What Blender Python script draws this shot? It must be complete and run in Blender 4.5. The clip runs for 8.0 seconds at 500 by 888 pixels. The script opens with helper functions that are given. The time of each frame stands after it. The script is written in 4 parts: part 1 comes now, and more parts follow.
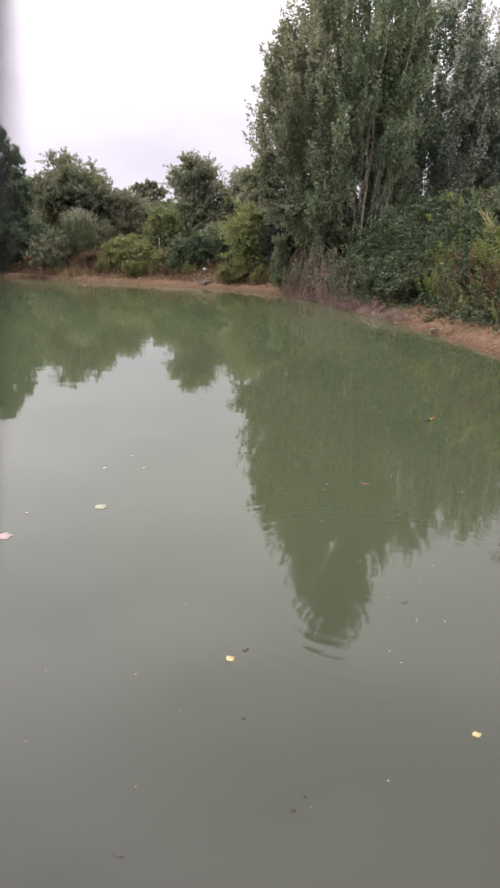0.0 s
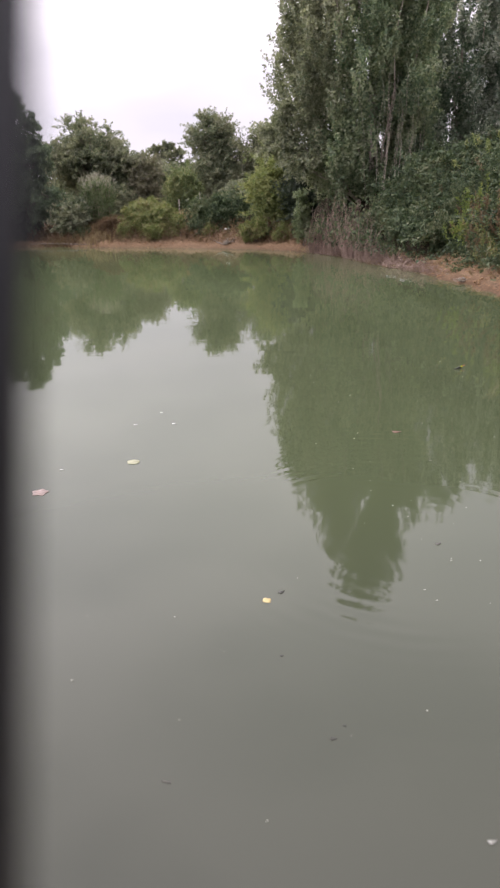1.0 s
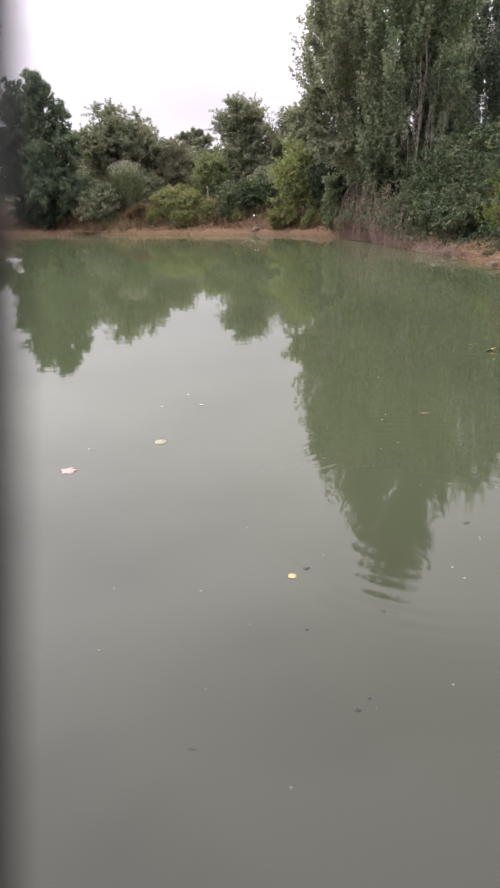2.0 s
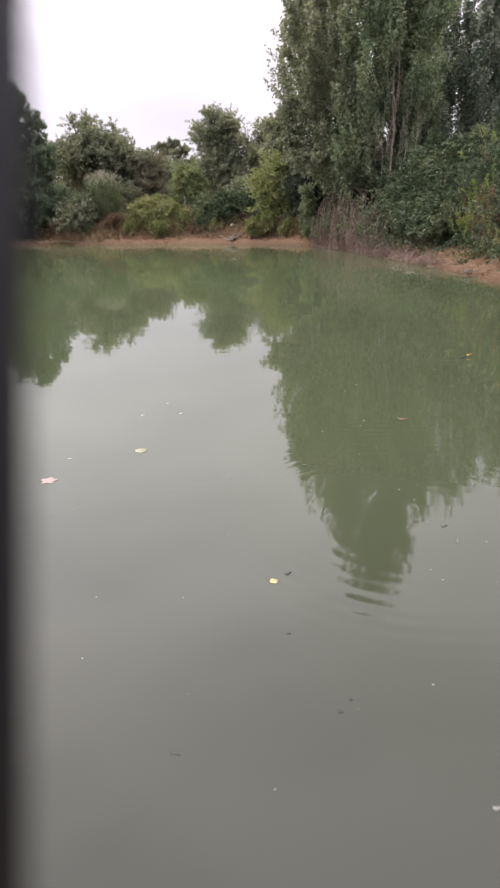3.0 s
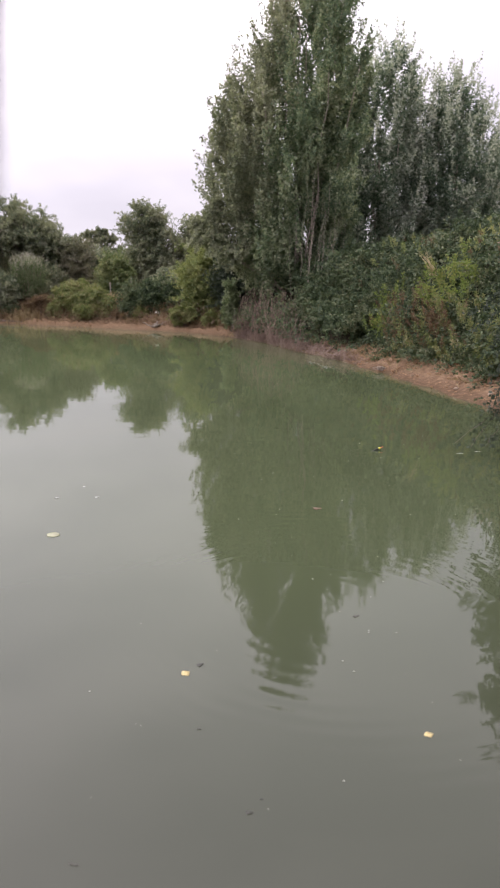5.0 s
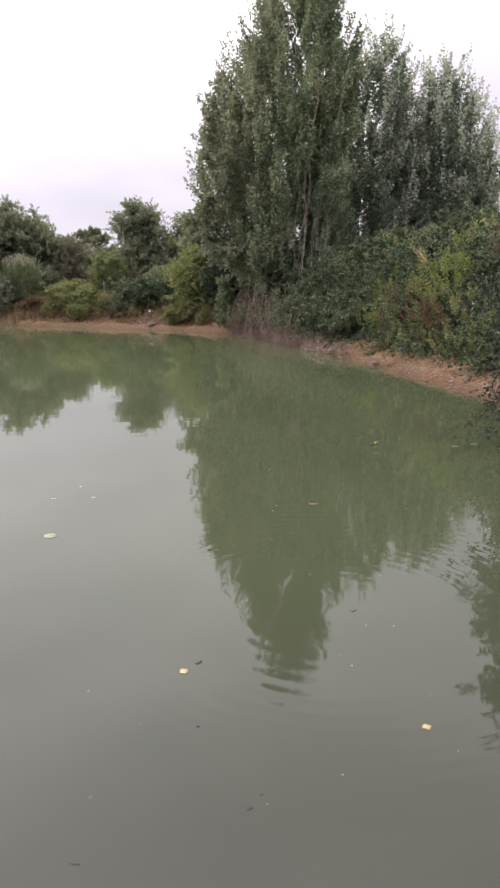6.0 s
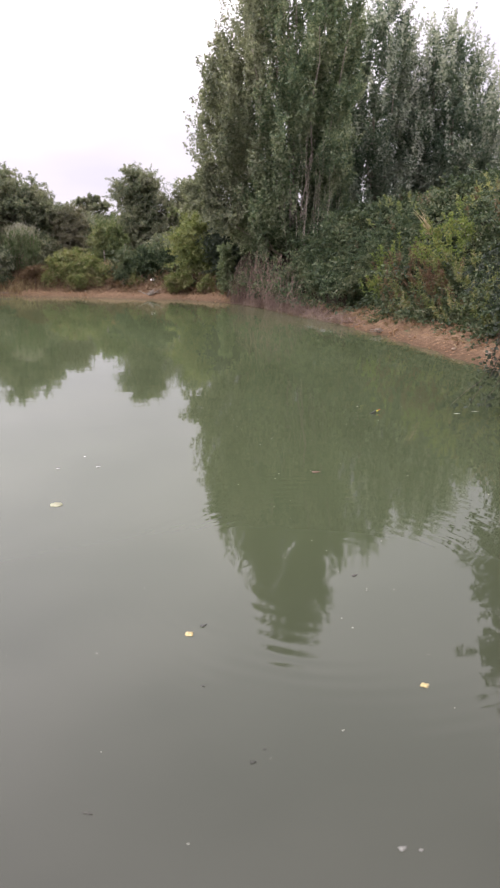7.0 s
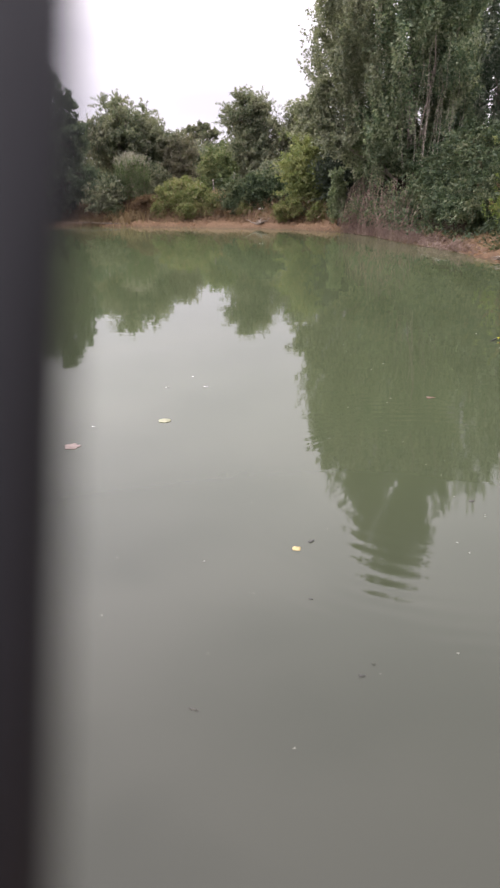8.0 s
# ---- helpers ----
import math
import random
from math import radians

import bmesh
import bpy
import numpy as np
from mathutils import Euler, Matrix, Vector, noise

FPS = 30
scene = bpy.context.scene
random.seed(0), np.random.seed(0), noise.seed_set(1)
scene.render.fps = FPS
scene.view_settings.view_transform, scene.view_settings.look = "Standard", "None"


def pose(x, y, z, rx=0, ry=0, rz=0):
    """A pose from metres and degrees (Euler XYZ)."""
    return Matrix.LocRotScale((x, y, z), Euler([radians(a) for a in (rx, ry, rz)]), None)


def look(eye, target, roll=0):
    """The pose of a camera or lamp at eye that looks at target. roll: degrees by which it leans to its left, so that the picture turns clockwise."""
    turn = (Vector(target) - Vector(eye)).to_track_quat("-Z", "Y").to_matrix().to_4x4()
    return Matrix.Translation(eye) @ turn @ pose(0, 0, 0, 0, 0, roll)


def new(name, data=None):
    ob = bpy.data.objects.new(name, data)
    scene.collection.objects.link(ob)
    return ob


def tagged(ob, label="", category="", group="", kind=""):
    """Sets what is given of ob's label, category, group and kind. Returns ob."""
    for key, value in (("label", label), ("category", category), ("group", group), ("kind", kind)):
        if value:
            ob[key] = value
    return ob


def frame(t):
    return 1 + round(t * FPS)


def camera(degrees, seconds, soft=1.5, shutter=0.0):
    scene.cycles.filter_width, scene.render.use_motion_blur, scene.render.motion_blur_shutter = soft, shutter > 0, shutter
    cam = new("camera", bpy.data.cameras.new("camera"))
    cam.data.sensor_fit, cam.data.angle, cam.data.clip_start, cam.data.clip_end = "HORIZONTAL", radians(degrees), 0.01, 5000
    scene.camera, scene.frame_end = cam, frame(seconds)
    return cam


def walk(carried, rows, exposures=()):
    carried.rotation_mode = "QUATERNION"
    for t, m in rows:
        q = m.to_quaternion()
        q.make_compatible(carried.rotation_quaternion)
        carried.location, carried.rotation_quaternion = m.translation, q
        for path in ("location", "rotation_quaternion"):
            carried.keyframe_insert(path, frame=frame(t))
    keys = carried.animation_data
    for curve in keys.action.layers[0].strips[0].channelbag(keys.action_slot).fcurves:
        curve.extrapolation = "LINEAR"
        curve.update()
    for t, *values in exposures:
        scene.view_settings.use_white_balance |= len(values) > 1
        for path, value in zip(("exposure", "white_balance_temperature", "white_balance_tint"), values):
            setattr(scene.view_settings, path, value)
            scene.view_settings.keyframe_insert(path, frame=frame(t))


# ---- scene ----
cam = camera(39.6, 8.0, soft=1.0)
cam.data.dof.use_dof = True  # only the pole a hand's width from the lens falls out of focus
cam.data.dof.focus_distance = 6.0
cam.data.dof.aperture_fstop = 3.1
# seconds, x, y, z, yaw, pitch, roll
PATH = [
    (0, 0.004, 0.000, 2.000, -0.00, -15.86, 1.67),
    (0.5, -0.013, 0.018, 1.947, 1.79, -17.32, 0.93),
    (1, -0.003, -0.028, 1.908, 2.43, -18.90, -1.04),
    (1.5, 0.001, -0.040, 1.867, 3.88, -19.73, -0.87),
    (1.7, 0.003, -0.041, 1.848, 4.93, -19.90, -1.68),
    (2.8, 0.010, -0.071, 1.840, 3.82, -19.14, -1.68),
    (3, 0.010, -0.081, 1.846, 3.15, -19.12, -1.84),
    (3.5, 0.009, -0.112, 1.878, 1.27, -18.44, -1.78),
    (4, 0.029, -0.095, 1.867, -3.58, -14.63, 2.69),
    (4.5, 0.016, -0.113, 1.887, -4.83, -11.77, 3.20),
    (4.7, 0.013, -0.114, 1.875, -4.36, -12.14, 2.45),
    (5.8, 0.026, -0.127, 1.873, -3.85, -11.94, 0.83),
    (6, 0.032, -0.124, 1.877, -4.08, -12.38, 0.56),
    (6.5, 0.044, -0.122, 1.863, -4.83, -13.76, -0.11),
    (7, 0.034, -0.178, 1.886, -3.84, -14.92, 0.08),
    (7.5, 0.022, -0.153, 1.853, -0.82, -16.71, -0.64),
    (8, -0.017, -0.068, 1.713, 5.02, -20.06, -0.79),
]
walk(cam, [(t, pose(x, y, z, 90 + p, 0, yaw) @ pose(0, 0, 0, 0, 0, roll)) for t, x, y, z, yaw, p, roll in PATH],
     exposures=[(0.0, -0.05, 6450, 16.4), (1.0, 0.04, 6450, 16.4), (1.7, 0.1, 6450, 16.4), (2.8, 0.08, 6450, 16.4), (3.5, 0.08, 6450, 16.4), (4.0, 0.05, 6450, 16.4), (4.5, -0.1, 6450, 16.4), (6.0, -0.1, 6450, 16.4), (6.5, -0.1, 6450, 16.4), (7.0, 0.03, 6450, 16.4), (7.5, 0.12, 6450, 16.4), (8.0, 0.16, 6450, 16.4)])

# ---- sky and sun: a bright overcast day ----
SUN_AZ, SUN_EL = radians(-84), radians(46)
world = bpy.data.worlds.new("overcast_sky")
scene.world = world
world.use_nodes = True
wn, wl = world.node_tree.nodes, world.node_tree.links
wn.clear()
w_out = wn.new("ShaderNodeOutputWorld")
w_sky = wn.new("ShaderNodeTexSky")
w_sky.sky_type, w_sky.sun_disc = "NISHITA", False
w_sky.sun_elevation, w_sky.sun_rotation = SUN_EL, SUN_AZ
w_bg_sky, w_bg_cloud, w_mix = wn.new("ShaderNodeBackground"), wn.new("ShaderNodeBackground"), wn.new("ShaderNodeMixShader")
w_bg_sky.inputs["Strength"].default_value = 0.1
w_co, w_map, w_noise, w_ramp = (wn.new("ShaderNodeTexCoord"), wn.new("ShaderNodeMapping"), wn.new("ShaderNodeTexNoise"),
                                wn.new("ShaderNodeValToRGB"))
w_map.inputs["Scale"].default_value = (1.3, 1.3, 3.2)
w_map.inputs["Location"].default_value = (0.35, 0.1, 0.0)
w_noise.inputs["Scale"].default_value, w_noise.inputs["Detail"].default_value = 1.6, 4.0
w_ramp.color_ramp.elements[0].position, w_ramp.color_ramp.elements[0].color = 0.38, (0.87, 0.832, 0.91, 1)
w_ramp.color_ramp.elements[1].position, w_ramp.color_ramp.elements[1].color = 0.60, (1.13, 1.07, 1.12, 1)
wl.new(w_co.outputs["Generated"], w_map.inputs["Vector"])
wl.new(w_map.outputs[0], w_noise.inputs["Vector"])
wl.new(w_noise.outputs["Fac"], w_ramp.inputs["Fac"])
# an overcast sky is some three times as bright overhead as near the horizon
w_sep, w_lift = wn.new("ShaderNodeSeparateXYZ"), wn.new("ShaderNodeMapRange")
w_lift.interpolation_type = "SMOOTHSTEP"
w_lift.inputs[1].default_value, w_lift.inputs[2].default_value = 0.12, 0.58
w_lift.inputs[3].default_value, w_lift.inputs[4].default_value = 1.0, 2.36
wl.new(w_co.outputs["Generated"], w_sep.inputs[0])
wl.new(w_sep.outputs["Z"], w_lift.inputs[0])
# and brighter round the hidden sun
w_dot, w_glow, w_mul = wn.new("ShaderNodeVectorMath"), wn.new("ShaderNodeMapRange"), wn.new("ShaderNodeMath")
w_dot.operation, w_mul.operation, w_glow.interpolation_type = "DOT_PRODUCT", "MULTIPLY", "SMOOTHSTEP"
w_dot.inputs[1].default_value = (math.sin(SUN_AZ) * math.cos(SUN_EL), math.cos(SUN_AZ) * math.cos(SUN_EL), math.sin(SUN_EL))
w_glow.inputs[1].default_value, w_glow.inputs[2].default_value = 0.04, 1.0
w_glow.inputs[3].default_value, w_glow.inputs[4].default_value = 1.0, 1.8
wl.new(w_co.outputs["Generated"], w_dot.inputs[0])
wl.new(w_dot.outputs["Value"], w_glow.inputs[0])
wl.new(w_lift.outputs[0], w_mul.inputs[0])
wl.new(w_glow.outputs[0], w_mul.inputs[1])
wl.new(w_mul.outputs[0], w_bg_cloud.inputs["Strength"])
wl.new(w_ramp.outputs["Color"], w_bg_cloud.inputs["Color"])
wl.new(w_sky.outputs["Color"], w_bg_sky.inputs["Color"])
w_mix.inputs["Fac"].default_value = 0.92
wl.new(w_bg_sky.outputs[0], w_mix.inputs[1])
wl.new(w_bg_cloud.outputs[0], w_mix.inputs[2])
wl.new(w_mix.outputs[0], w_out.inputs["Surface"])

sun_data = bpy.data.lights.new("sun", "SUN")
sun_data.energy, sun_data.angle, sun_data.color = 1.1, radians(25), (1.0, 0.95, 0.90)
sun = new("sun", sun_data)
sun.matrix_basis = look((30 * math.sin(SUN_AZ), 30 * math.cos(SUN_AZ), 30 * math.tan(SUN_EL)), (0, 0, 0))


# ---- materials ----
def material(name, rough=0.8, spec=0.3):
    m = bpy.data.materials.new(name)
    m.use_nodes = True
    b = m.node_tree.nodes["Principled BSDF"]
    b.inputs["Roughness"].default_value = rough
    b.inputs["Specular IOR Level"].default_value = spec
    return m, m.node_tree.nodes, m.node_tree.links, b


def ramp(nodes, stops):
    r = nodes.new("ShaderNodeValToRGB")
    e = r.color_ramp.elements
    while len(e) < len(stops):
        e.new(0.5)
    for el, (p, c) in zip(e, stops):
        el.position, el.color = p, (*c, 1)
    return r


def noise_tex(nodes, links, scale, detail=4.0, coord="Object", stretch=(1, 1, 1), rough=0.55):
    co, mp, n = nodes.new("ShaderNodeTexCoord"), nodes.new("ShaderNodeMapping"), nodes.new("ShaderNodeTexNoise")
    mp.inputs["Scale"].default_value = stretch
    n.inputs["Scale"].default_value, n.inputs["Detail"].default_value, n.inputs["Roughness"].default_value = scale, detail, rough
    links.new(co.outputs[coord], mp.inputs["Vector"])
    links.new(mp.outputs[0], n.inputs["Vector"])
    return n


def mix_rgb(nodes, links, fac, a, b, mode="MIX"):
    m = nodes.new("ShaderNodeMix")
    m.data_type, m.blend_type = "RGBA", mode
    for sock, v in ((m.inputs[0], fac), (m.inputs[6], a), (m.inputs[7], b)):
        if hasattr(v, "is_linked"):
            links.new(v, sock)
        elif isinstance(v, tuple):
            sock.default_value = (*v, 1)
        else:
            sock.default_value = v
    return m.outputs[2]


def leaf_material(name, colours, clump=0.6, through_light=0.38, gloss=0.55):
    """Foliage: each leaf takes its own shade, whole clumps drift in colour, and light shines through."""
    m, nd, ln, b = material(name, gloss, 0.25)
    geo = nd.new("ShaderNodeNewGeometry")
    n = len(colours)
    leaf = ramp(nd, [(i / (n - 1), c) for i, c in enumerate(colours)])
    big = noise_tex(nd, ln, clump, 3.0)
    add = nd.new("ShaderNodeMath")
    add.operation = "MULTIPLY_ADD"
    ln.new(geo.outputs["Random Per Island"], add.inputs[0])
    add.inputs[1].default_value = 0.72
    sub = nd.new("ShaderNodeMapRange")
    sub.inputs[1].default_value, sub.inputs[2].default_value = 0.32, 0.68
    sub.inputs[3].default_value, sub.inputs[4].default_value = -0.04, 0.46
    ln.new(big.outputs["Fac"], sub.inputs[0])
    ln.new(sub.outputs[0], add.inputs[2])
    ln.new(add.outputs[0], leaf.inputs["Fac"])
    ln.new(leaf.outputs["Color"], b.inputs["Base Color"])
    tr, mx, out = nd.new("ShaderNodeBsdfTranslucent"), nd.new("ShaderNodeMixShader"), nd["Material Output"]
    ln.new(mix_rgb(nd, ln, 1.0, leaf.outputs["Color"], (1.1, 1.18, 0.78), "MULTIPLY"), tr.inputs["Color"])
    mx.inputs[0].default_value = through_light
    ln.new(b.outputs[0], mx.inputs[1])
    ln.new(tr.outputs[0], mx.inputs[2])
    ln.new(mx.outputs[0], out.inputs["Surface"])
    return m


def plain_material(name, colours, scale=8.0, rough=0.85, bump=0.3, stretch=(1, 1, 1), spec=0.25):
    """A worn natural surface: colour in two scales of noise, with fine relief."""
    m, nd, ln, b = material(name, rough, spec)
    n1, n2 = noise_tex(nd, ln, scale, 6.0, stretch=stretch), noise_tex(nd, ln, scale * 7.3, 3.0, stretch=stretch)
    r = ramp(nd, [(0.28 + 0.44 * i / max(1, len(colours) - 1), c) for i, c in enumerate(colours)])
    ln.new(n1.outputs["Fac"], r.inputs["Fac"])
    fine = ramp(nd, [(0.3, (0.72, 0.72, 0.72)), (0.7, (1.15, 1.15, 1.15))])
    ln.new(n2.outputs["Fac"], fine.inputs["Fac"])
    ln.new(mix_rgb(nd, ln, 1.0, r.outputs["Color"], fine.outputs["Color"], "MULTIPLY"), b.inputs["Base Color"])
    bp = nd.new("ShaderNodeBump")
    bp.inputs["Strength"].default_value, bp.inputs["Distance"].default_value = bump, 0.02
    ln.new(n2.outputs["Fac"], bp.inputs["Height"])
    ln.new(bp.outputs[0], b.inputs["Normal"])
    return m


POPLAR_LEAF = leaf_material("poplar_leaf", [(0.068, 0.107, 0.068), (0.117, 0.162, 0.101), (0.182, 0.225, 0.145), (0.342, 0.364, 0.249)], 0.55, 0.45)
POPLAR_SIDE = leaf_material("browning_poplar_leaf", [(0.106, 0.125, 0.085), (0.168, 0.185, 0.129), (0.242, 0.250, 0.180), (0.380, 0.377, 0.277)], 0.6, 0.45)
SILVER_LEAF = leaf_material("silver_poplar_leaf", [(0.049, 0.081, 0.060), (0.091, 0.133, 0.096), (0.166, 0.207, 0.159), (0.312, 0.333, 0.292)], 0.5, 0.45)
SILVER_TIP = leaf_material("silver_felted_leaf", [(0.191, 0.215, 0.184), (0.287, 0.311, 0.274), (0.407, 0.424, 0.385), (0.538, 0.550, 0.512)], 0.5, 0.5)
# for the far trees and scrub: distance haze lightens and greys this leaf colour
HAZED_OAK_LEAF = leaf_material("hazed_oak_leaf", [(0.066, 0.081, 0.055), (0.132, 0.155, 0.103), (0.218, 0.232, 0.162), (0.310, 0.296, 0.221)], 0.7, 0.45)
MAPLE_LEAF = leaf_material("maple_leaf", [(0.075, 0.103, 0.048), (0.125, 0.160, 0.075), (0.190, 0.218, 0.105), (0.262, 0.262, 0.140)], 0.7, 0.45)
EVERGREEN_LEAF = leaf_material("evergreen_leaf", [(0.070, 0.099, 0.070), (0.112, 0.150, 0.101), (0.170, 0.208, 0.140)], 0.8, 0.45)
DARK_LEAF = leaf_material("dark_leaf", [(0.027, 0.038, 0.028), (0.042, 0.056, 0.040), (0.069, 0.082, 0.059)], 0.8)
BRAMBLE_LEAF = leaf_material("bramble_leaf", [(0.018, 0.030, 0.016), (0.042, 0.064, 0.033), (0.083, 0.114, 0.060), (0.160, 0.166, 0.098)], 0.9, 0.30, 0.62)
LIME_LEAF = leaf_material("lime_leaf", [(0.075, 0.103, 0.031), (0.124, 0.166, 0.045), (0.177, 0.224, 0.063), (0.232, 0.232, 0.087)], 0.7, 0.45)
PALE_BRAMBLE = leaf_material("pale_bramble_leaf", [(0.077, 0.097, 0.037), (0.127, 0.152, 0.055), (0.182, 0.200, 0.079), (0.248, 0.209, 0.116)], 0.9)
YELLOW_LEAF = leaf_material("yellowing_leaf", [(0.090, 0.119, 0.051), (0.148, 0.179, 0.074), (0.219, 0.244, 0.103), (0.303, 0.291, 0.130)], 0.6, 0.45)
RUST_LEAF = leaf_material("rusty_leaf", [(0.082, 0.055, 0.038), (0.124, 0.075, 0.048), (0.154, 0.101, 0.059), (0.135, 0.114, 0.067)], 0.9)
GREY_LEAF = leaf_material("grey_green_leaf", [(0.078, 0.109, 0.059), (0.133, 0.170, 0.094), (0.191, 0.223, 0.133), (0.274, 0.289, 0.181)], 0.7)
REED_LEAF = leaf_material("reed_leaf", [(0.060, 0.088, 0.042), (0.108, 0.142, 0.070), (0.170, 0.200, 0.108)], 0.7)
PLUME = leaf_material("pale_plume", [(0.18, 0.18, 0.14), (0.26, 0.25, 0.20), (0.34, 0.32, 0.27)], 0.7, 0.3, 0.7)
# brown twigs, paled and desaturated so that the colour holds the haze
HAZED_TWIG_LEAF = leaf_material("hazed_brown_twig_leaf", [(0.125, 0.122, 0.090), (0.172, 0.165, 0.120), (0.230, 0.212, 0.160)], 0.8, 0.45)
STRAW = leaf_material("dry_straw", [(0.153, 0.108, 0.059), (0.225, 0.167, 0.090), (0.297, 0.234, 0.135)], 0.9, 0.2, 0.7)
BARK = plain_material("grey_brown_bark", [(0.06, 0.048, 0.038), (0.13, 0.105, 0.085), (0.2, 0.17, 0.14)], 3.0, stretch=(3, 3, 0.7), bump=0.7)
PALE_BARK = plain_material("pale_poplar_bark", [(0.18, 0.15, 0.125), (0.31, 0.265, 0.22), (0.42, 0.37, 0.32)], 2.0, stretch=(3, 3, 0.7), bump=0.5)
DEAD_STEM = plain_material("dead_stem", [(0.10, 0.066, 0.052), (0.22, 0.155, 0.125), (0.42, 0.325, 0.265)], 1.2, bump=0.2)
# near-black: the shade deep inside the hedge, put into a colour
HEDGE_SHADE = plain_material("hedge_inner_shade", [(0.014, 0.012, 0.009), (0.030, 0.025, 0.017), (0.050, 0.040, 0.028)], 9.0, 0.98, bump=1.0, spec=0.05)
STONE = plain_material("bank_stone", [(0.19, 0.135, 0.09), (0.28, 0.21, 0.15), (0.38, 0.31, 0.24)], 4.0, bump=0.4)
GREY_WOOD = plain_material("weathered_wood", [(0.16, 0.135, 0.11), (0.27, 0.24, 0.20), (0.36, 0.33, 0.29)], 6.0, stretch=(4, 4, 0.6), bump=0.4)
PALE_PLASTIC = plain_material("pale_plastic", [(0.62, 0.60, 0.57), (0.8, 0.79, 0.77)], 3.0, 0.45, 0.05, spec=0.5)


def ground_material():
    """Bare ochre clay by the water, turning to leaf litter and dry grass inland."""
    m, nd, ln, b = material("clay_bank", 0.92, 0.2)
    n1, n2, n3 = noise_tex(nd, ln, 1.1, 6.0), noise_tex(nd, ln, 9.0, 6.0), noise_tex(nd, ln, 45.0, 4.0)
    clay = ramp(nd, [(0.3, (0.100, 0.060, 0.033)), (0.5, (0.155, 0.098, 0.057)), (0.7, (0.245, 0.166, 0.102))])
    ln.new(n2.outputs["Fac"], clay.inputs["Fac"])
    litter = ramp(nd, [(0.3, (0.075, 0.052, 0.034)), (0.5, (0.135, 0.092, 0.058)), (0.7, (0.15, 0.125, 0.07))])
    ln.new(n1.outputs["Fac"], litter.inputs["Fac"])
    inland = nd.new("ShaderNodeAttribute")
    inland.attribute_name = "inland"
    s = nd.new("ShaderNodeMath")
    s.operation = "ADD"
    ln.new(inland.outputs["Fac"], s.inputs[0])
    off = nd.new("ShaderNodeMapRange")
    off.inputs[3].default_value, off.inputs[4].default_value = -0.45, 0.45
    ln.new(n1.outputs["Fac"], off.inputs[0])
    ln.new(off.outputs[0], s.inputs[1])
    s.use_clamp = True
    col = mix_rgb(nd, ln, s.outputs[0], clay.outputs["Color"], litter.outputs["Color"])
    fine = ramp(nd, [(0.3, (0.55, 0.54, 0.53)), (0.7, (1.32, 1.32, 1.32))])
    ln.new(n3.outputs["Fac"], fine.inputs["Fac"])
    col = mix_rgb(nd, ln, 1.0, col, fine.outputs["Color"], "MULTIPLY")
    # soaked clay in a narrow, ragged band along the waterline
    geo, sep, wet = nd.new("ShaderNodeNewGeometry"), nd.new("ShaderNodeSeparateXYZ"), nd.new("ShaderNodeMapRange")
    ln.new(geo.outputs["Position"], sep.inputs[0])
    wet.inputs[1].default_value, wet.inputs[2].default_value = 0.03, 0.16
    wet.inputs[3].default_value, wet.inputs[4].default_value = 1.0, 0.0
    ln.new(sep.outputs["Z"], wet.inputs[0])
    ln.new(mix_rgb(nd, ln, wet.outputs[0], col, mix_rgb(nd, ln, 1.0, col, (0.62, 0.58, 0.55), "MULTIPLY")), b.inputs["Base Color"])
    bp = nd.new("ShaderNodeBump")
    bp.inputs["Strength"].default_value, bp.inputs["Distance"].default_value = 0.7, 0.04
    mixh = nd.new("ShaderNodeMath")
    mixh.operation = "ADD"
    ln.new(n2.outputs["Fac"], mixh.inputs[0])
    ln.new(n3.outputs["Fac"], mixh.inputs[1])
    ln.new(mixh.outputs[0], bp.inputs["Height"])
    ln.new(bp.outputs[0], b.inputs["Normal"])
    return m


RING = (0.78, 3.80)  # where the float was lifted out


